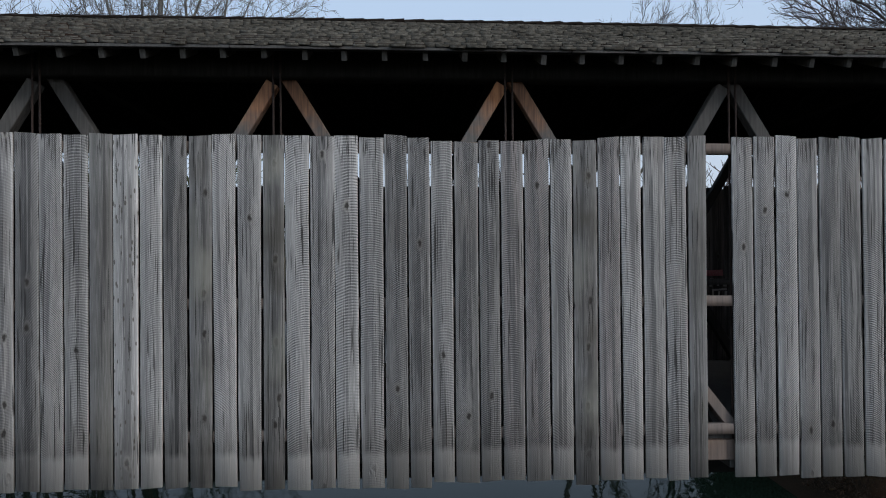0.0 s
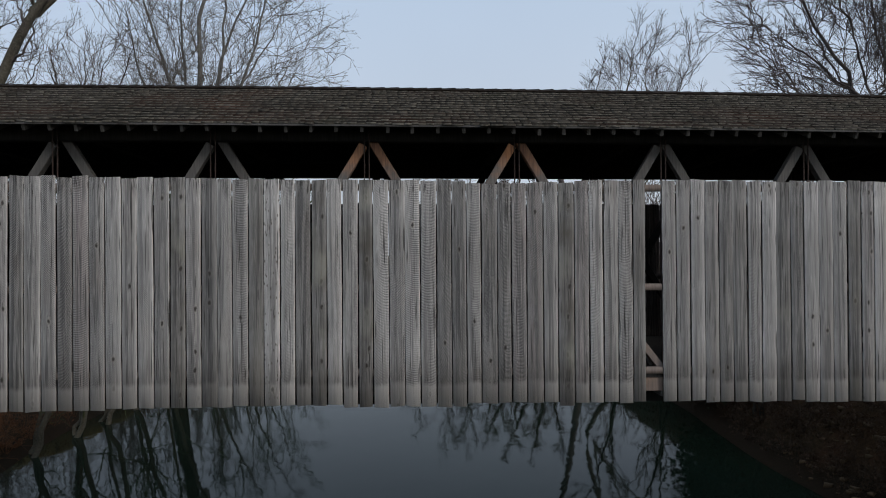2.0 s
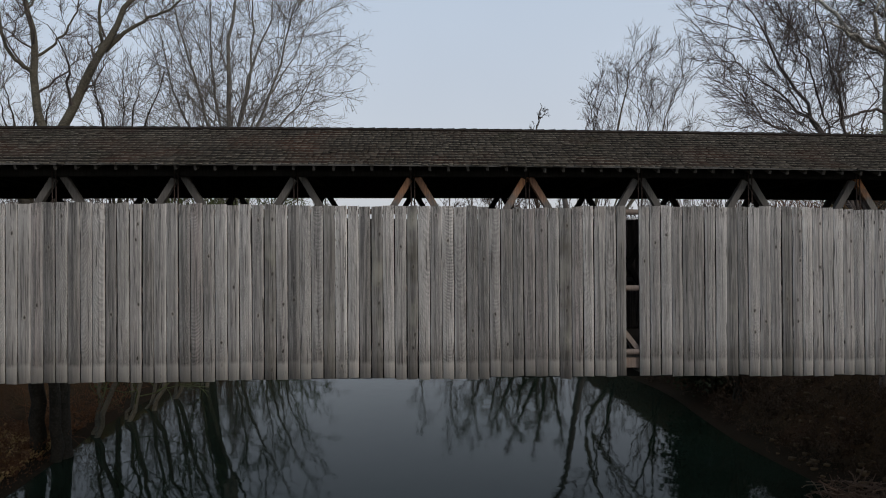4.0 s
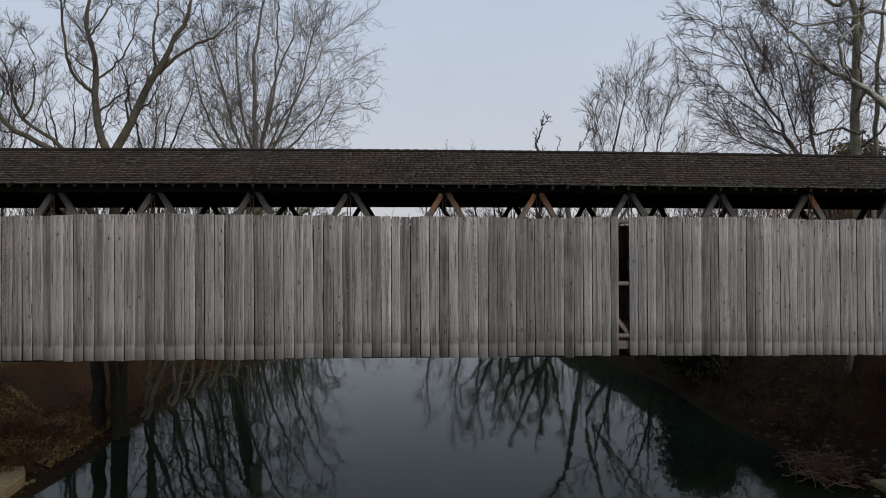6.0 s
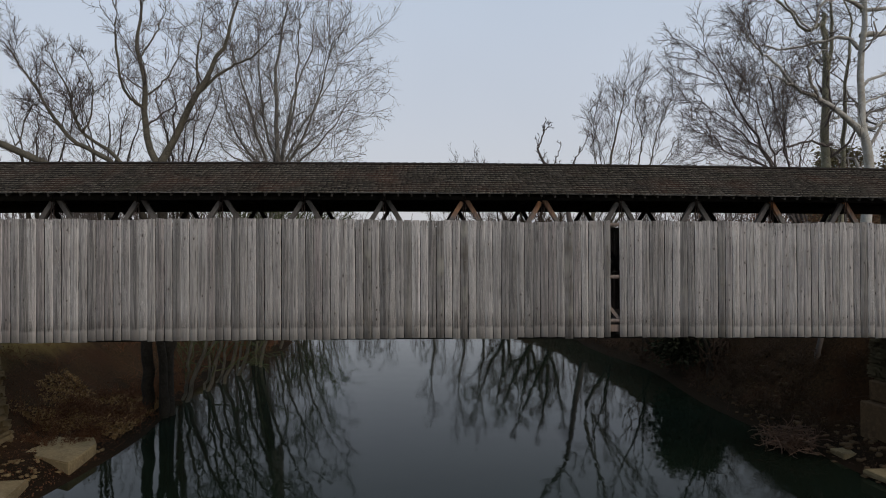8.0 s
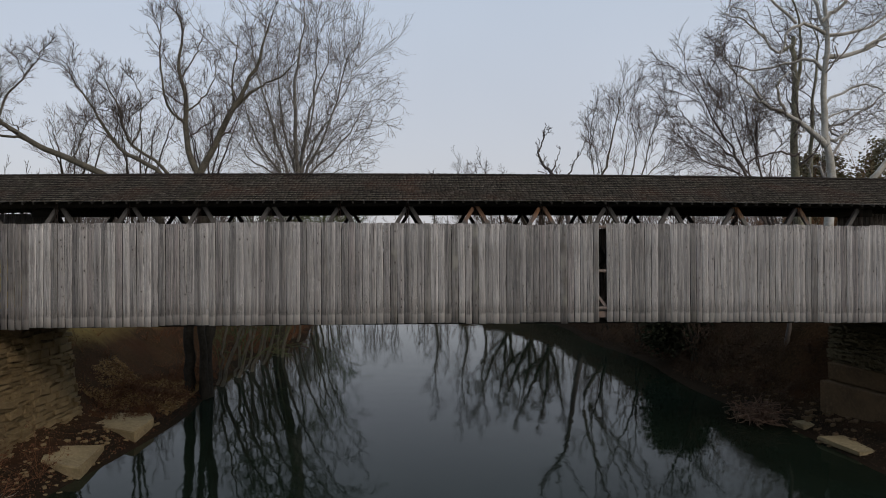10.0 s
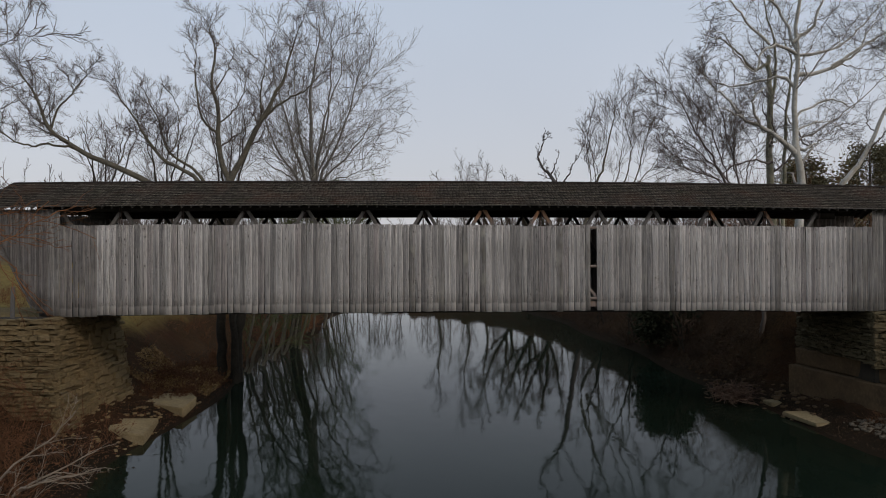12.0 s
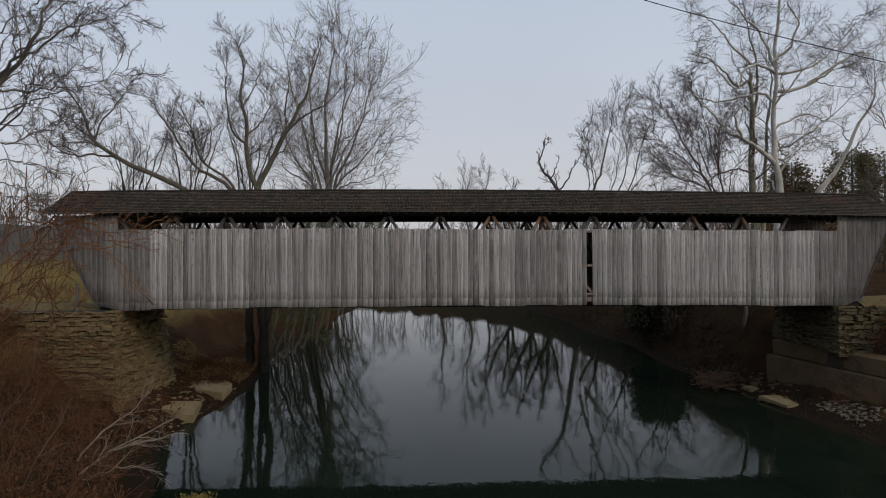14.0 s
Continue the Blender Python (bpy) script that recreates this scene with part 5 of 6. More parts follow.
tree("sycamore", [([at(12.3, 7.4), (12.2, 7.5, 1.0), (12.4, 7.5, 5.7), (12.3, 7.5, 6.8), (12.2, 7.5, 8.9), (12.3, 7.5, 11.6), (12.3, 7.5, 14.4), (12.6, 7.5, 18.2), (12.5, 7.5, 21.4)], [0.33, 0.269, 0.227, 0.191, 0.158, 0.126, 0.0963, 0.0676, 0.04]),
               ([(12.2, 7.5, 7.1), (11.3, 7.3, 7.9), (10.2, 7.2, 8.7), (9.2, 7.0, 8.9), (8.3, 6.9, 9.3), (7.8, 6.7, 9.1)], [0.19, 0.137, 0.101, 0.07, 0.0411, 0.014]),
               ([(10.3, 7.5, 8.7), (9.8, 7.3, 9.8), (10.3, 7.1, 10.2), (10.6, 6.9, 10.0)], [0.09, 0.0567, 0.0339, 0.014]),
               ([(9.5, 7.5, 9.0), (8.8, 7.7, 10.1), (8.2, 7.9, 10.6), (7.8, 8.1, 11.7), (8.0, 8.3, 12.7)], [0.09, 0.0631, 0.0448, 0.0287, 0.014]),
               ([(12.2, 7.5, 10.6), (11.5, 7.7, 11.2), (10.7, 7.9, 11.1), (9.1, 8.0, 10.8), (8.2, 8.2, 11.1), (7.5, 8.4, 11.6)], [0.11, 0.0813, 0.0617, 0.0446, 0.0288, 0.014]),
               ([(12.3, 7.5, 12.2), (11.3, 7.3, 12.6), (10.4, 7.1, 12.2), (9.8, 6.9, 11.0), (8.7, 6.7, 11.9), (8.0, 6.5, 12.8), (7.2, 6.3, 13.0)], [0.11, 0.085, 0.0679, 0.0529, 0.0392, 0.0263, 0.014]),
               ([(12.3, 7.5, 12.5), (11.7, 7.7, 14.4), (10.7, 7.8, 15.4), (9.9, 8.0, 16.7), (9.7, 8.1, 17.8)], [0.11, 0.0761, 0.0529, 0.0326, 0.014]),
               ([(10.9, 7.5, 12.7), (9.6, 7.2, 13.9), (8.6, 7.0, 14.8), (7.5, 6.8, 15.2), (6.9, 6.5, 14.7)], [0.09, 0.0631, 0.0448, 0.0287, 0.014]),
               ([(12.2, 7.5, 11.1), (14.2, 7.7, 11.6), (16.0, 7.8, 12.7), (17.1, 8.0, 13.3), (18.4, 8.1, 13.5), (19.4, 8.3, 14.4)], [0.14, 0.102, 0.0766, 0.0541, 0.0334, 0.014]),
               ([(14.1, 7.5, 11.6), (15.3, 7.3, 12.2), (16.2, 7.1, 13.7), (16.8, 6.9, 14.3)], [0.09, 0.0567, 0.0339, 0.014]),
               ([(12.1, 7.5, 12.8), (13.1, 7.4, 13.7), (13.5, 7.2, 14.9), (13.0, 7.1, 16.3), (13.5, 7.0, 17.4)], [0.12, 0.0825, 0.057, 0.0346, 0.014]),
               ([(12.2, 7.5, 12.1), (14.1, 7.8, 12.4), (15.6, 8.1, 13.2), (16.8, 8.4, 14.5), (17.7, 8.7, 15.8)], [0.1, 0.0696, 0.0489, 0.0307, 0.014]),
               ([(12.2, 7.5, 7.4), (13.0, 7.5, 7.7), (13.4, 7.5, 7.8)], [0.1, 0.0489, 0.014]),
               ([(12.1, 7.5, 9.0), (13.7, 7.2, 9.9), (14.7, 6.8, 9.4), (14.8, 6.5, 10.2)], [0.08, 0.051, 0.0313, 0.014]),
               ([(12.1, 7.5, 8.3), (13.6, 7.8, 8.9), (14.8, 8.0, 8.9), (15.7, 8.3, 8.3)], [0.06, 0.0398, 0.0261, 0.014])],
     44,
     "tall leafless sycamore with pale peeling bark", bark=WHITE_BARK, limb=PALE_TWIG, twig=TWIG, limbs=12, boughs=7, sprays=5, twigs=4, start=0.15, ratio=0.30, lift=0.06, spread=0.95, bend=0.6, min_r=0.006, stout=0.85, top=0.3, kink=0.06, crook=0.06)
tree("tall_tree", [([at(12.5, 9.6), (12.3, 9.5, 2.0), (12.0, 9.5, 5.8), (12.0, 9.5, 8.7), (11.9, 9.5, 11.1), (11.9, 9.5, 12.7)], [0.27, 0.219, 0.184, 0.154, 0.126, 0.1]),
                ([(12.6, 9.8, -0.5), (12.6, 9.5, 5.8), (12.9, 9.7, 9.4), (13.3, 9.8, 12.1), (13.0, 10.0, 13.8)], [0.14, 0.0976, 0.0686, 0.0433, 0.02]),
                ([(12.0, 9.5, 9.9), (12.6, 9.8, 12.4), (12.2, 10.0, 15.1), (11.9, 10.3, 17.2)], [0.1, 0.0627, 0.0373, 0.015]),
                ([(11.9, 9.5, 12.4), (10.9, 9.3, 12.0), (10.0, 9.2, 13.0), (8.9, 9.1, 13.6), (8.1, 8.9, 13.7)], [0.09, 0.0624, 0.0436, 0.0271, 0.012])],
     45,
     "tall leafless tree with mossy pale bark and a broken top", bark=MOSSY, limb=TWIG, limbs=8, boughs=6, sprays=4, twigs=3, start=0.4, ratio=0.24, bend=0.6, lift=0.1, spread=0.9, stout=1.05, top=0.3, crook=0.05)
tree("leaning_tree", [([at(16.9, 12), (17.1, 12, 4.0), (17.4, 12, 6.1), (18.5, 12, 7.3), (19.7, 12, 9.4), (20.9, 12, 11.6), (21.3, 12, 13.0)], [0.22, 0.19, 0.16, 0.13, 0.10, 0.06, 0.02])], 46,
     "leafless tree leaning outwards with pale bark", bark=WHITE_BARK, limb=TWIG, limbs=9, boughs=6, start=0.5, ratio=0.22, min_r=0.007)
tree("slender_tree", [([at(20.6, 9.5), (20.7, 9.6, 4.0), (20.9, 9.8, 9.0), (21.0, 10, 14.0)], [0.2, 0.17, 0.12, 0.03])], 47, "slender leafless tree beside the approach", bark=TWIG, limbs=16, boughs=7, start=0.25, ratio=0.24)
# dark trees that fan out over the water, far along the right bank
for n, (x, y, h) in enumerate(((10.2, 60.0, 9.0), (9.2, 68.0, 9.6), (7.2, 77.0, 10.4))):
    tree("fanning_tree", [([at(x, y), (x - 0.8, y, 1.0), (x - 2.6, y, h * 0.5), (x - 4.6, y, h)], [0.42, 0.34, 0.22, 0.03]),
                          ([(x - 0.7, y, 0.4), (x - 0.6, y + 0.6, h * 0.5), (x - 1.6, y + 1.0, h * 1.02)], [0.28, 0.2, 0.03]),
                          ([(x - 0.5, y, -0.4), (x + 0.9, y + 0.6, h * 0.45), (x + 1.7, y + 1.0, h * 0.98)], [0.26, 0.18, 0.03]),
                          ([(x - 0.8, y, 0.8), (x - 3.4, y - 0.6, h * 0.3), (x - 6.2, y - 1.0, h * 0.62)], [0.22, 0.15, 0.03])], 51 + n,
         "dark leafless tree fanning out over the creek", bark=DARK_BARK, limb=DARK_BRUSH, twig=DARK_BRUSH, limbs=10, boughs=7, sprays=5, twigs=3, start=0.2, ratio=0.30, lift=0.12, min_r=0.016, spread=0.65, stout=0.9, top=0.3)
# low trees that hang over the water behind the bridge
for n, (x, y, lean, h) in enumerate(((-16.8, 14.0, 4.4, 5.8), (-16.6, 16.5, 4.6, 6.6), (-16.4, 18.5, 5.4, 7.4), (-16.2, 21, 5.2, 7.6), (-15.8, 24, 5.0, 8.0), (-16.0, 32, 4.0, 7.2), (-15.6, 38, 3.4, 7.4), (-16.0, 45, 3.0, 8.2), (-17.6, 54, 3.0, 8.6), (-17.8, 66, 2.6, 8.8), (-18.4, 80, 2.4, 9.0), (9.4, 15.0, -2.0, 4.6), (9.2, 24.0, -2.4, 6.0), (8.9, 31.0, -2.4, 6.6),
                                     (6.4, 88, -2.4, 9.0), (2.6, 98, -2.0, 9.4))):
    tree("bank_tree", [([at(x, y), (x + lean * 0.25, y, WATER + h * 0.5), (x + lean * 0.65, y - 0.3, WATER + h * 0.95), (x + lean, y - 0.4, WATER + h * 1.25)], [0.2, 0.15, 0.09, 0.02]),
                       ([at(x - 0.3, y + 0.4), (x + lean * 0.1, y + 0.5, WATER + h * 0.6), (x + lean * 0.2, y + 0.6, WATER + h * 1.3)], [0.15, 0.1, 0.02])], 110 + n,
         # left trees get the green that colours their reflection
         "low leafless tree leaning over the creek", bark=LICHEN if x < -10 else DARK_BARK, limb=GREEN_TWIG if x < -10 else DARK_BRUSH, twig=GREEN_TWIG if x < -10 else DARK_BRUSH, limbs=9, boughs=5, sprays=4, twigs=3, start=0.1, ratio=0.42, lift=0.1, min_r=0.012, stout=0.55)
# near tree on the left bank, in front of the bridge
tree("near_tree", [([at(-22.6, -9.2), (-22.5, -9.2, 1.0), (-20.6, -9.2, 6.5), (-19.9, -9.2, 7.5), (-19.2, -9.2, 8.4), (-18.9, -9.2, 9.3), (-18.5, -9.2, 10.2), (-18.3, -9.2, 11.0)], [0.22, 0.176, 0.146, 0.119, 0.0951, 0.0724, 0.0507, 0.03]),
                ([(-19.8, -9.2, 7.5), (-18.8, -9.3, 8.2), (-17.8, -9.4, 8.7), (-17.4, -9.6, 9.0), (-17.1, -9.7, 9.4), (-16.6, -9.8, 9.8)], [0.085, 0.0617, 0.0458, 0.0318, 0.019, 0.007]),
                ([(-17.9, -9.2, 8.7), (-17.4, -9.0, 9.1), (-16.7, -8.9, 9.3), (-16.0, -8.7, 9.5)], [0.04, 0.0255, 0.0157, 0.007]),
                ([(-20.3, -9.2, 7.2), (-18.9, -9.0, 7.3), (-18.2, -8.8, 7.3), (-17.3, -8.6, 7.1), (-16.6, -8.4, 6.9)], [0.05, 0.0348, 0.0244, 0.0153, 0.007]),
                ([(-20.3, -9.2, 5.7), (-19.2, -9.4, 6.4), (-18.5, -9.5, 6.7), (-17.6, -9.7, 6.9), (-16.6, -9.8, 7.2), (-15.8, -10.0, 7.6)], [0.06, 0.0441, 0.0333, 0.0239, 0.0152, 0.007]),
                ([(-20.1, -9.2, 5.8), (-19.2, -9.1, 6.8), (-18.7, -8.9, 7.5), (-17.9, -8.8, 8.2), (-17.1, -8.6, 8.7)], [0.06, 0.0413, 0.0285, 0.0173, 0.007]),
                ([(-20.3, -9.2, 5.5), (-18.8, -9.3, 5.8), (-17.7, -9.5, 5.9), (-16.8, -9.6, 5.8)], [0.045, 0.0283, 0.017, 0.007]),
                ([(-19.3, -9.2, 8.3), (-18.5, -8.9, 8.7), (-17.7, -8.5, 8.9), (-16.9, -8.2, 9.0)], [0.04, 0.0255, 0.0157, 0.007]),
                ([(-19.6, -9.2, 7.8), (-19.3, -9.5, 8.7), (-19.3, -9.9, 9.2), (-18.9, -10.2, 9.8)], [0.05, 0.0311, 0.0183, 0.007]),
                ([(-20.3, -9.2, 5.2), (-19.2, -8.9, 5.1), (-18.4, -8.6, 4.6)], [0.04, 0.0204, 0.007]),
                ([(-20.3, -9.2, 4.5), (-18.7, -9.5, 4.4), (-17.6, -9.8, 3.8)], [0.035, 0.0184, 0.007]),
                ([(-18.8, -9.2, 9.7), (-18.0, -8.9, 9.9), (-17.1, -8.7, 10.2), (-16.3, -8.4, 10.1)], [0.04, 0.0255, 0.0157, 0.007]),
                ([(-20.1, -9.2, 6.5), (-19.2, -8.8, 6.6), (-18.4, -8.4, 6.4), (-17.7, -8.0, 6.6)], [0.04, 0.0255, 0.0157, 0.007]),
                ([(-20.3, -9.2, 6.2), (-18.9, -9.6, 5.9), (-17.9, -10.0, 5.4), (-17.0, -10.4, 5.0)], [0.04, 0.0255, 0.0157, 0.007]),
                ([(-20.1, -9.2, 8.3), (-19.5, -8.9, 9.3), (-18.9, -8.5, 9.7), (-18.5, -8.2, 10.4)], [0.05, 0.0311, 0.0183, 0.007]),
                ([(-20.3, -9.2, 4.1), (-19.4, -9.1, 3.9), (-18.5, -8.9, 3.4), (-17.9, -8.8, 2.8)], [0.03, 0.0199, 0.013, 0.007])],
     48,
     "leafless tree with spreading fine twigs on the near bank", bark=BARK, limb=TWIG, limbs=14, boughs=7, sprays=5, twigs=3, start=0.12, ratio=0.3, lift=0.02, min_r=0.0045, spread=0.6, stout=0.6, bend=0.35, top=0.3)
tree("near_shrub", [([at(-19.0, -12.5), (-18.4, -12.5, -0.2), (-17.9, -12.5, 0.9), (-17.4, -12.5, 2.0), (-17.0, -12.5, 2.8), (-16.5, -12.5, 3.2)], [0.03, 0.0228, 0.0179, 0.0136, 0.0097, 0.006]),
                 ([at(-18.9, -12.4), (-18.2, -12.5, 0.9), (-17.8, -12.4, 1.7), (-17.4, -12.3, 2.5), (-16.5, -12.2, 3.1), (-15.7, -12.1, 3.1)], [0.02, 0.0155, 0.0125, 0.00977, 0.00731, 0.005]),
                 ([at(-18.9, -12.4), (-18.2, -12.5, 0.7), (-17.2, -12.6, 2.1), (-16.4, -12.7, 2.5), (-15.4, -12.8, 2.4), (-14.9, -12.9, 2.1)], [0.018, 0.0141, 0.0115, 0.00914, 0.007, 0.005]),
                 ([at(-18.9, -12.4), (-18.1, -12.5, 0.3), (-17.4, -12.3, 1.4), (-16.5, -12.2, 1.8), (-15.8, -12.0, 2.0)], [0.018, 0.0134, 0.0103, 0.00752, 0.005]),
                 ([at(-18.9, -12.4), (-18.3, -12.5, -0.2), (-17.6, -12.4, 0.9), (-17.1, -12.4, 1.7), (-16.7, -12.3, 2.5), (-16.4, -12.3, 2.8)], [0.018, 0.0141, 0.0115, 0.00914, 0.007, 0.005]),
                 ([at(-18.9, -12.4), (-18.1, -12.5, -0.5), (-16.9, -12.7, 0.5), (-16.1, -12.8, 0.9), (-15.6, -13.0, 1.3)], [0.016, 0.0121, 0.00946, 0.00713, 0.005]),
                 ([at(-18.9, -12.4), (-18.2, -12.5, 1.4), (-17.7, -12.5, 2.4), (-16.9, -12.5, 2.8), (-16.1, -12.5, 3.3)], [0.018, 0.0134, 0.0103, 0.00752, 0.005])],
     49,
     "thin reddish leafless shrub arching over the near bank", "shrub", bark=BRUSH, limb=BRUSH, twig=BRUSH, limbs=7, boughs=5, sprays=3, twigs=2, start=0.3, ratio=0.30, lift=0.0, min_r=0.0050, spread=0.6, bend=0.4, stout=1.5, top=0.3)


def far_woods(count, seed, where, label):
    """A belt of bare woods far off: countless thin stems with forked tops, joined."""
    g = np.random.default_rng(seed)
    x, y = where(g, count)
    dry = land(x, y) > WATER + 0.3
    x, y = x[dry], y[dry]
    count, z = len(x), land(x, y)
    h = g.uniform(6.0, 11.0, count)
    s = np.linspace(0, 1, 5)
    base = np.stack([x, y, z - 0.3], -1)
    lean = np.stack([g.normal(0, 0.08, count), g.normal(0, 0.08, count), np.ones(count)], -1) * h[:, None]
    line = base[:, None] + lean[:, None] * s[:, None] + g.normal(0, 0.12, (count, 5, 3)) * s[:, None]
    rad = g.uniform(0.05, 0.11, (count, 1)) * (1 - 0.8 * s)[None]
    l2, r2 = sprout(line, rad, g, 7, 0.2, 0.42, 0.6, 4, 0.25, 0.6)
    l3, r3 = sprout(l2, np.maximum(r2, 0.035), g, 4, 0.2, 0.5, 0.6, 2, 0.2, 0.7)
    out, faces, base_n = [], [], 0
    for l, r, k in ((line, rad, 4), (l2, np.maximum(r2, 0.035), 3), (l3, np.maximum(r3, 0.022), 3)):
        v, q = tubes(l, r, k)
        out.append(v), faces.append(q + base_n)
        base_n += len(v)
    return tagged(new("far_woods", np_mesh("far_woods", np.concatenate(out), np.concatenate(faces), TWIG, True)), label, "woods", kind="stuff")


far_woods(230, 120, lambda g, n: (g.uniform(-120, -42, n), g.uniform(30, 115, n)), "grey-brown bare woods on the far hillside")
far_woods(130, 121, lambda g, n: (g.uniform(30, 110, n), g.uniform(18, 80, n)), "brown bare woods behind the right approach")
far_woods(150, 122, lambda g, n: (g.uniform(-70, 60, n), g.uniform(100, 150, n)), "bare woods closing the view along the creek")


far_woods(170, 123, lambda g, n: (g.uniform(-50, -19, n), g.uniform(45, 85, n)), "bare woods behind the left bank")
far_woods(120, 124, lambda g, n: (g.uniform(11, 48, n), g.uniform(50, 92, n)), "bare woods behind the right bank")


def cedar(x, y, h, wide, seed, mat=NEEDLE):
    """A dark evergreen: a stem and many drooping sprays with a ragged outline."""
    g = np.random.default_rng(seed)
    ob = new("cedar_tree")
    z0 = float(land(x, y)) - 0.2
    ob.location = (x, y, z0)
    c, r = bent([(0, 0, 0), (0.1, 0, h * 0.5), (0, 0, h)], [0.22, 0.14, 0.03])
    v, q = tubes(c[None], r[None], 7)
    part("trunk", np_mesh("trunk", v, q, TWIG, True), ob)
    clumps, n = 220, 12000
    cu = g.uniform(0.12, 0.96, clumps)
    ca = g.uniform(0, 2 * np.pi, clumps)
    cr = wide * np.sqrt(np.clip(1.0 - cu**2.2, 0, 1)) * g.uniform(0.35, 0.95, clumps)
    pick = g.integers(0, clumps, n)
    p = np.stack([cr * np.cos(ca), cr * np.sin(ca), cu * h], -1)[pick] + g.normal(0, 1, (n, 3)) * (0.42, 0.42, 0.34)
    a = np.arctan2(p[:, 1], p[:, 0])
    out = unit(np.stack([np.cos(a), np.sin(a), g.uniform(-0.35, 0.5, n)], -1))
    long = g.uniform(0.12, 0.34, n)[:, None]
    side = unit(np.cross(out, g.normal(size=(n, 3)))) * g.uniform(0.05, 0.105, n)[:, None]
    drop = np.array([0, 0, -0.05])
    v = np.stack([p, p + out * long * 0.5 + side, p + out * long + drop, p + out * long * 0.5 - side], 1).reshape(-1, 3)
    q = (np.arange(n) * 4)[:, None] + np.arange(4)[None]
    tagged(part("crown", np_mesh("crown", v, q, mat), ob), kind="stuff")
    return tagged(ob, "muted olive-green cedar tree among the bare trees", "evergreen tree")


for n, (x, y, h, wide) in enumerate(((25.8, 30, 9.9, 2.7), (30.0, 28, 10.8, 3.0), (33.6, 29, 11.2, 3.4), (38.0, 28, 11.6, 4.0), (27.6, 33, 8.8, 2.6), (9.6, 18.5, 4.6, 1.9))):
    # the cedar near the bridge takes the shade-darkened needles
    cedar(x, y, h, wide, 80 + n, NEEDLE if x > 20 else DEEP_NEEDLE)


# ---- brush on the banks ----
def brush(name, count, xs, ys, height, seed, mat, label, keep=None, stems=7, twigs_per=5, r0=0.007, leaves=0, leaf=BRUSH_LEAF, leaf_size=0.05):
    """Many low leafless shrubs joined into one piece of cover."""
    g = np.random.default_rng(seed)
    x, y = g.uniform(*xs, count * 3), g.uniform(*ys, count * 3)
    z = land(x, y)
    ok = z > WATER + 0.12
    if keep is not None:
        ok &= keep(x, y, z)
    x, y, z = x[ok][:count], y[ok][:count], z[ok][:count]
    n = len(x)
    base = np.repeat(np.stack([x, y, z - 0.05], -1), stems, 0)
    way = unit(np.stack([g.normal(0, 0.55, n * stems), g.normal(0, 0.55, n * stems), np.ones(n * stems)], -1))
    long = g.uniform(height[0], height[1], (n * stems, 1))
    s = np.linspace(0, 1, 4)
    curl = g.normal(0, 0.35, (n * stems, 1, 3)) - np.array([0, 0, 0.25])
    line = base[:, None] + long[:, None] * (way[:, None] * s[:, None] + curl * (s**2)[:, None])
    rad = np.full((n * stems, 1), r0) * g.uniform(0.6, 1.5, (n * stems, 1)) * (1 - 0.6 * s)[None]
    va, qa = tubes(line, rad, 3)
    l2, r2 = sprout(line, rad, g, twigs_per, 0.25, 0.42, 0.75, 2, 0.05, 0.7)
    vb, qb = tubes(l2, np.maximum(r2, r0 * 0.45), 3)
    ob = new(name, np_mesh(name, np.concatenate([va, vb]), np.concatenate([qa, qb + len(va)]), mat, True))
    tagged(ob, label, "brush", kind="stuff")
    if leaves:
        pick = g.integers(0, len(l2), leaves)
        p = l2[pick, 1] * 0.8 + l2[pick, 0] * 0.2 + g.normal(0, 0.03, (leaves, 3))
        scatter_leaves(name + "_leaves", p, g, leaf, leaf_size, label.replace("tangled", "dry leaves on tangled"))
    return ob


def scatter_leaves(name, p, g, mat, size, label):
    n = len(p)
    a, b = unit(g.normal(size=(n, 3))), g.normal(size=(n, 3))
    b = unit(np.cross(a, b))
    s = g.uniform(0.5, 1.3, (n, 1)) * size
    v = np.stack([p - a * s, p + b * s * 0.6, p + a * s, p - b * s * 0.6 + 0.2 * s], 1).reshape(-1, 3)
    ob = new(name, np_mesh(name, v, (np.arange(n) * 4)[:, None] + np.arange(4)[None], mat))
    return tagged(ob, label, "dry leaves", kind="stuff")


brush("brush", 280, (-33, -15.4), (-17, -0.9), (0.5, 1.5), 91, BRUSH, "tangled red-brown brush covering the near bank", twigs_per=8, leaves=30000, leaf_size=0.038)
brush("brush", 90, (-30, -20.4), (-4.6, -1.4), (1.0, 2.4), 98, BRUSH, "tangled tall brown brush against the stone wing wall", leaves=5000, leaf_size=0.03)
brush("tall_brush", 60, (-27, -17.5), (-14, -1.5), (1.4, 2.8), 92, BRUSH, "tall reddish leafless shrubs on the near bank", stems=5, r0=0.010, leaves=1500, leaf_size=0.03)
brush("brush", 160, (-34, -19.0), (5.6, 30), (0.4, 1.1), 93, BRUSH, "tangled brush on the far part of the left bank", leaves=3000, leaf_size=0.03)
brush("brush", 130, (-18.5, -15.4), (11.5, 42), (0.9, 2.4), 99, BRUSH, "tangled brown brush along the water behind the bridge", leaves=4000, leaf_size=0.03)
brush("brush", 120, (-19.9, -17.3), (5.0, 10.0), (0.2, 0.6), 94, BRUSH, "tangled low red weeds beside the slab", leaves=9000, leaf_size=0.03)
brush("brush", 130, (-20.2, -16.8), (8.0, 17.0), (0.2, 0.6), 103, BRUSH, "tangled low russet weeds behind the abutment", leaves=14000, leaf_size=0.035)
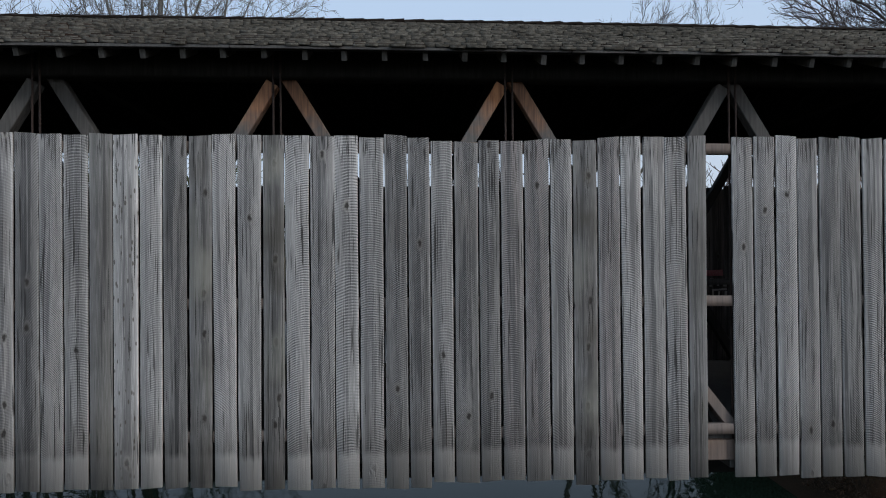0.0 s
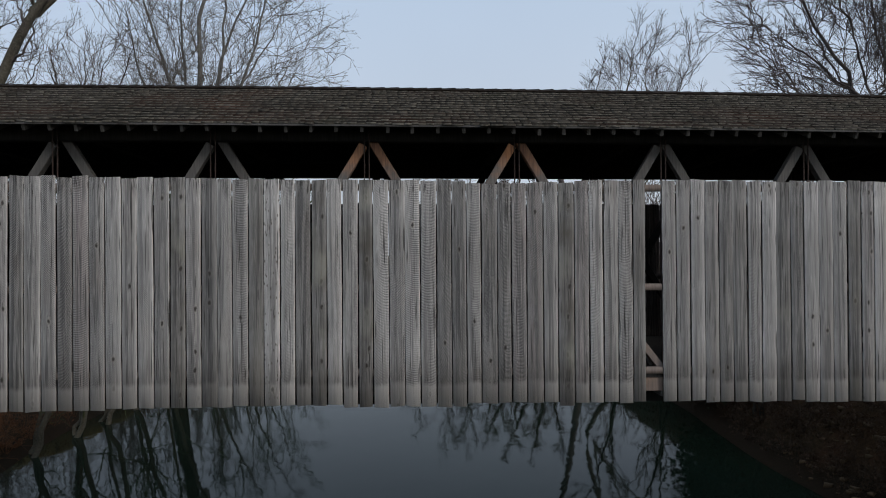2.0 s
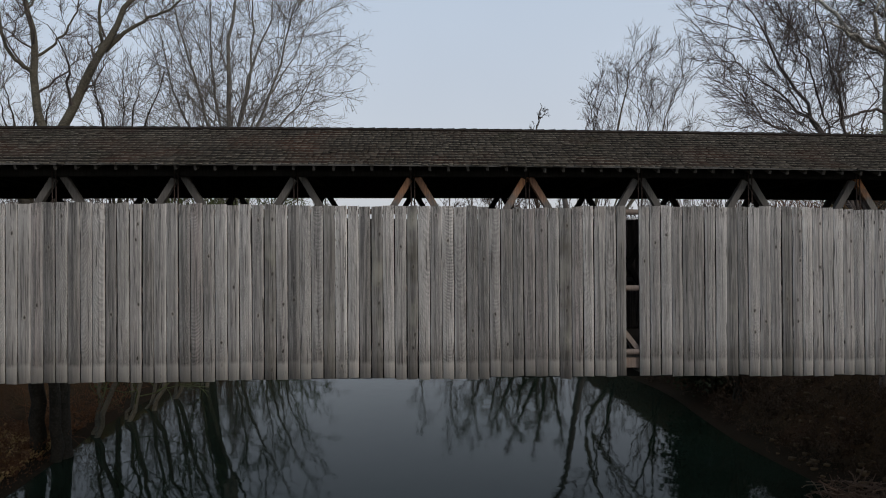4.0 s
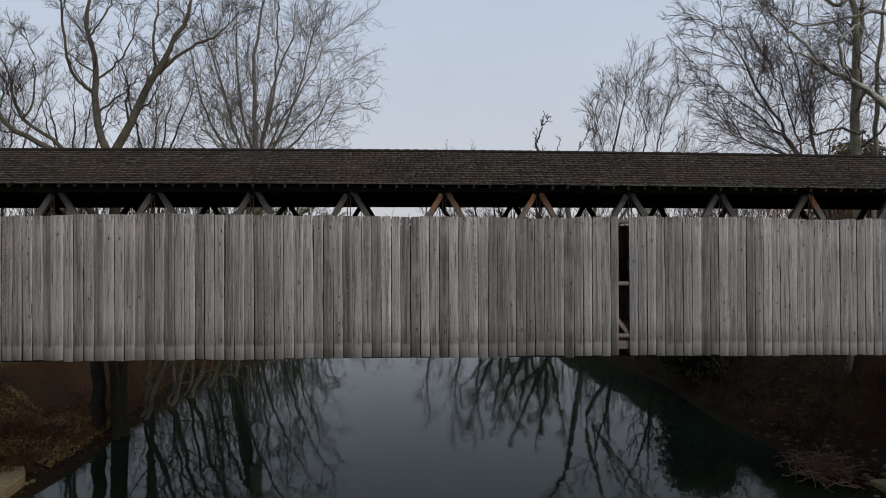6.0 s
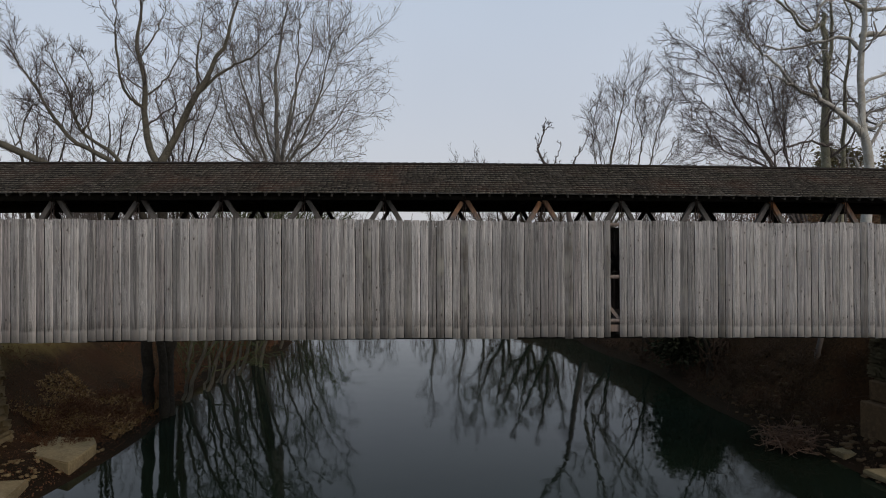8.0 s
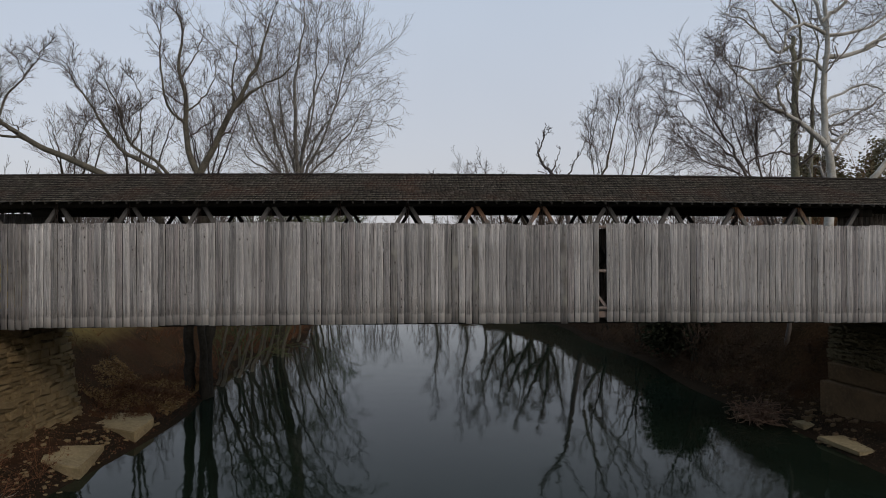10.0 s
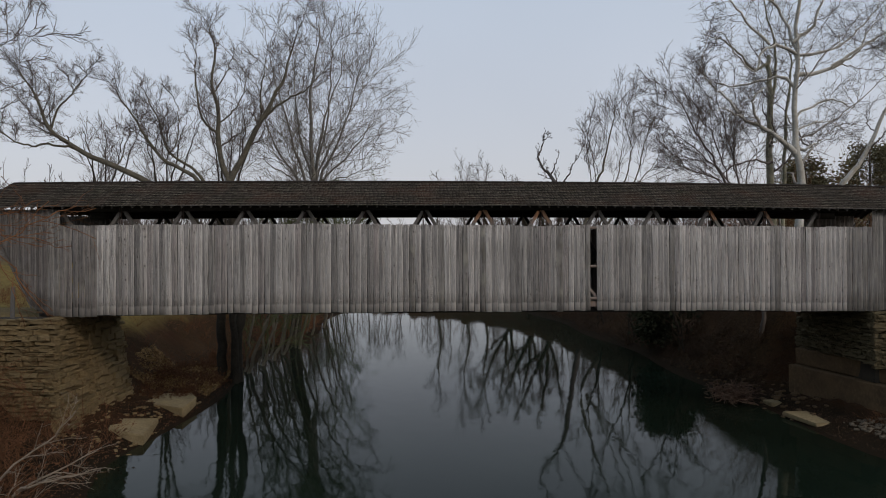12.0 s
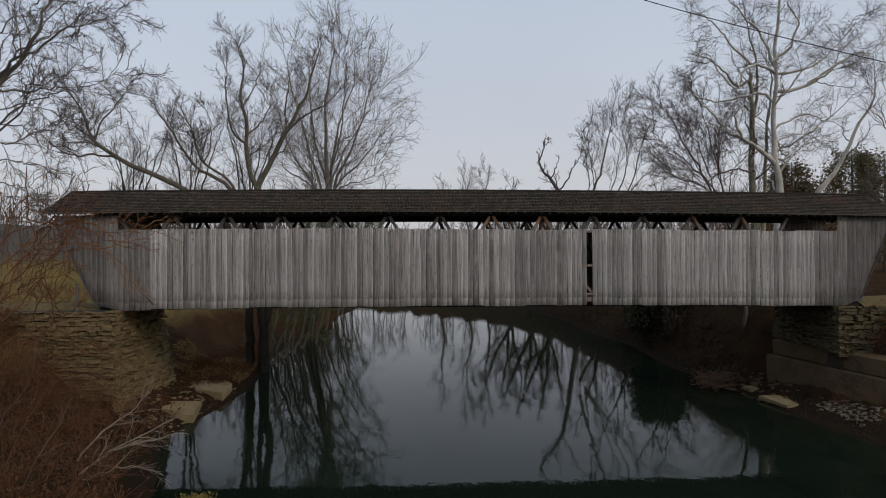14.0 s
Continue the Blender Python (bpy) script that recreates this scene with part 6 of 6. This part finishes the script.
# right bank growth below is coloured dark for the shade there
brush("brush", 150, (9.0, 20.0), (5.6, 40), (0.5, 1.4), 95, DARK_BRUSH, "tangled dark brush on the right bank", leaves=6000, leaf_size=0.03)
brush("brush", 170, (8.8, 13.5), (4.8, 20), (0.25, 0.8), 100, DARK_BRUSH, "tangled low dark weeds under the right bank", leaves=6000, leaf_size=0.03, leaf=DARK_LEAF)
brush("brush", 110, (12.3, 20.0), (-1.0, 0.3), (0.4, 1.0), 105, BRUSH, "tangled dry weeds along the edge of the approach", leaves=5000, leaf_size=0.03)
brush("brush", 90, (-31, -23.6), (-3.6, -1.3), (0.7, 1.6), 106, BRUSH, "tangled tall russet brush against the wing wall", leaves=9000, leaf_size=0.035)
brush("brush", 150, (12.6, 20.0), (-5.5, -0.5), (0.4, 1.3), 104, BRUSH, "tangled russet brush on the shoulder of the approach", leaves=9000, leaf_size=0.035)
brush("brush", 160, (9.8, 22.0), (-14, -0.8), (0.4, 1.2), 96, BRUSH, "tangled brush below the right approach", leaves=4000, leaf_size=0.03)
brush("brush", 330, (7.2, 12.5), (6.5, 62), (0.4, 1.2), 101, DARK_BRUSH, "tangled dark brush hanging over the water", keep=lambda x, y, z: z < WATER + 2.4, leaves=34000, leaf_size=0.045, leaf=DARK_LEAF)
brush("thicket", 70, (15.0, 24.0), (16, 26), (3.0, 8.5), 102, BRUSH, "tangled russet thicket behind the right approach", r0=0.016, stems=6)
g_lit = np.random.default_rng(97)
lx, ly = g_lit.uniform(-21.5, -16.9, 12000), g_lit.uniform(6.6, 13.0, 12000)
lz = land(lx, ly)
ok = (lz > WATER + 0.12) & (np.sin(2.1 * lx + 0.7 * ly) + np.sin(1.3 * ly - 0.6 * lx) + g_lit.normal(0, 0.5, 12000) > -0.3)
scatter_leaves("leaf_litter", np.stack([lx, ly, lz + 0.06 + np.abs(g_lit.normal(0, 0.08, 12000))], -1)[ok], g_lit, STRAW_LEAF, 0.05, "straw-coloured dead grass and leaves behind the slabs")
for lab, xs, ys, n in (("fallen leaves littering the left bank", (-26, -16.6), (-14, 12), 20000), ("fallen leaves littering the right bank", (8.2, 16), (-10, 14), 14000)):
    lx, ly = g_lit.uniform(*xs, n), g_lit.uniform(*ys, n)
    lz = land(lx, ly)
    ok = lz > WATER + 0.03
    # leaves on the right bank get the darker, shade-toned copy
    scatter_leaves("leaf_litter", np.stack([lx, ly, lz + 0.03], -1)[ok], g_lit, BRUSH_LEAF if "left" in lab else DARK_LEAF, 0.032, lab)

# fallen pale branches in front, on the near left bank
def dead_branch(lines, seed, label, mat=DRIFT, per=5):
    g = np.random.default_rng(seed)
    ob_lines = [bent(l, r, points=12, seed=seed + n, wobble=0.03) for n, (l, r) in enumerate(lines)]
    c, r = np.stack([o[0] for o in ob_lines]), np.stack([o[1] for o in ob_lines])
    va, qa = tubes(c, r, 6)
    l2, r2 = sprout(c, r, g, per, 0.2, 0.42, 0.6, 5, 0.02, 0.6)
    r2 = np.maximum(r2, 0.006)
    l3, r3 = sprout(l2, r2, g, 6, 0.15, 0.55, 0.6, 3, 0.02, 0.7)
    vb, qb = tubes(l2, r2, 4)
    vc, qc = tubes(l3, np.maximum(r3, 0.004), 3)
    me = np_mesh("fallen_branch", np.concatenate([va, vb, vc]), np.concatenate([qa, qb + len(va), qc + len(va) + len(vb)]), mat, True)
    return tagged(new("fallen_branch", me), label, "branch")


dead_branch([([(-18.3, -9.0, -4.7), (-17.6, -9, -4.1), (-16.8, -9, -3.5), (-15.9, -9, -3.05), (-15.0, -8.8, -2.6)], [0.055, 0.047, 0.037, 0.025, 0.009]),
             ([(-18.0, -8.4, -3.9), (-17.3, -8.4, -3.1), (-16.6, -8.2, -2.5), (-15.8, -8.2, -1.7)], [0.036, 0.03, 0.022, 0.008]),
             ([(-16.9, -9, -3.55), (-16.2, -9.2, -3.2), (-15.4, -9.2, -3.0), (-14.6, -9.2, -2.9)], [0.032, 0.027, 0.019, 0.008]),
             ([(-18.0, -9.2, -4.4), (-17.0, -9.4, -3.95), (-16.2, -9.4, -3.8), (-15.3, -9.4, -3.95)], [0.032, 0.027, 0.019, 0.008])], 201, "pale dead branch fallen on the near bank", per=7)
dead_branch([([(-18.6, -10.5, -4.4), (-18.2, -10.4, -3.4), (-17.7, -10.3, -2.4), (-17.3, -10.2, -1.6)], [0.032, 0.027, 0.019, 0.008]),
             ([(-20.0, -9.5, -3.2), (-19.6, -9.4, -2.2), (-19.0, -9.3, -1.2), (-18.8, -9.2, -0.2)], [0.02, 0.017, 0.012, 0.005])], 202, "dull brown dead stems standing in the brush", RED_DRIFT, per=6)

# a clump of yellowed weeds in the shallows
WEED = mottled("yellowed_weed", (0.20, 0.16, 0.045), (0.12, 0.10, 0.035), (0.27, 0.22, 0.08), 3.0)
g_weed = np.random.default_rng(210)
weed_at = np.stack([g_weed.normal(-14.0, 0.24, 420), g_weed.normal(-9.9, 0.13, 420), WATER + np.abs(g_weed.normal(0.05, 0.06, 420))], -1)
scatter_leaves("water_weeds", weed_at, g_weed, WEED, 0.035, "yellowed weeds standing in the shallow water")

# driftwood heap against the right bank
def drift_heap(x, y, z, seed):
    g = np.random.default_rng(seed)
    n = 230
    c = np.stack([x + g.normal(0, 0.5, n), y + g.normal(0, 0.5, n), z + np.abs(g.normal(0.2, 0.22, n))], -1)
    d = unit(g.normal(size=(n, 3)) * (1, 1, 0.45))
    long = g.uniform(0.3, 1.3, (n, 1))
    s = np.linspace(-0.5, 0.5, 5)
    line = c[:, None] + (d * long)[:, None] * s[:, None] + g.normal(0, 0.03, (n, 5, 3))
    rad = g.uniform(0.006, 0.028, (n, 1)) * np.linspace(1.1, 0.5, 5)[None]
    v, q = tubes(line, rad, 5)
    return tagged(new("driftwood", np_mesh("driftwood", v, q, RED_DRIFT, True)), "heap of red-brown driftwood sticks caught on the bank", "driftwood", kind="stuff")


drift_heap(7.5, 4.6, WATER + 0.15, 71)


# post beside the approach, and the power line
post = new("fence_post", block("fence_post", (0.12, 0.12, 1.3), TIMBER, 0.015))
post.matrix_world = pose(-21.95, -0.3, 0.5, 0, 1.5, 0)
tagged(post, "short grey wooden post at the bridge approach", "post")

wire_x = np.linspace(-20, 30, 40)
wire_line = np.stack([wire_x, np.full(40, -12.0), 8.91 - 0.274 * (wire_x + 1.74) + 0.004 * (wire_x + 1.74) ** 2], -1)
v, q = tubes(wire_line[None], np.full((1, 40), 0.012), 5)
tagged(new("power_line", np_mesh("power_line", v, q, BLACK, True)), "thin black power line hanging over the creek", "cable")
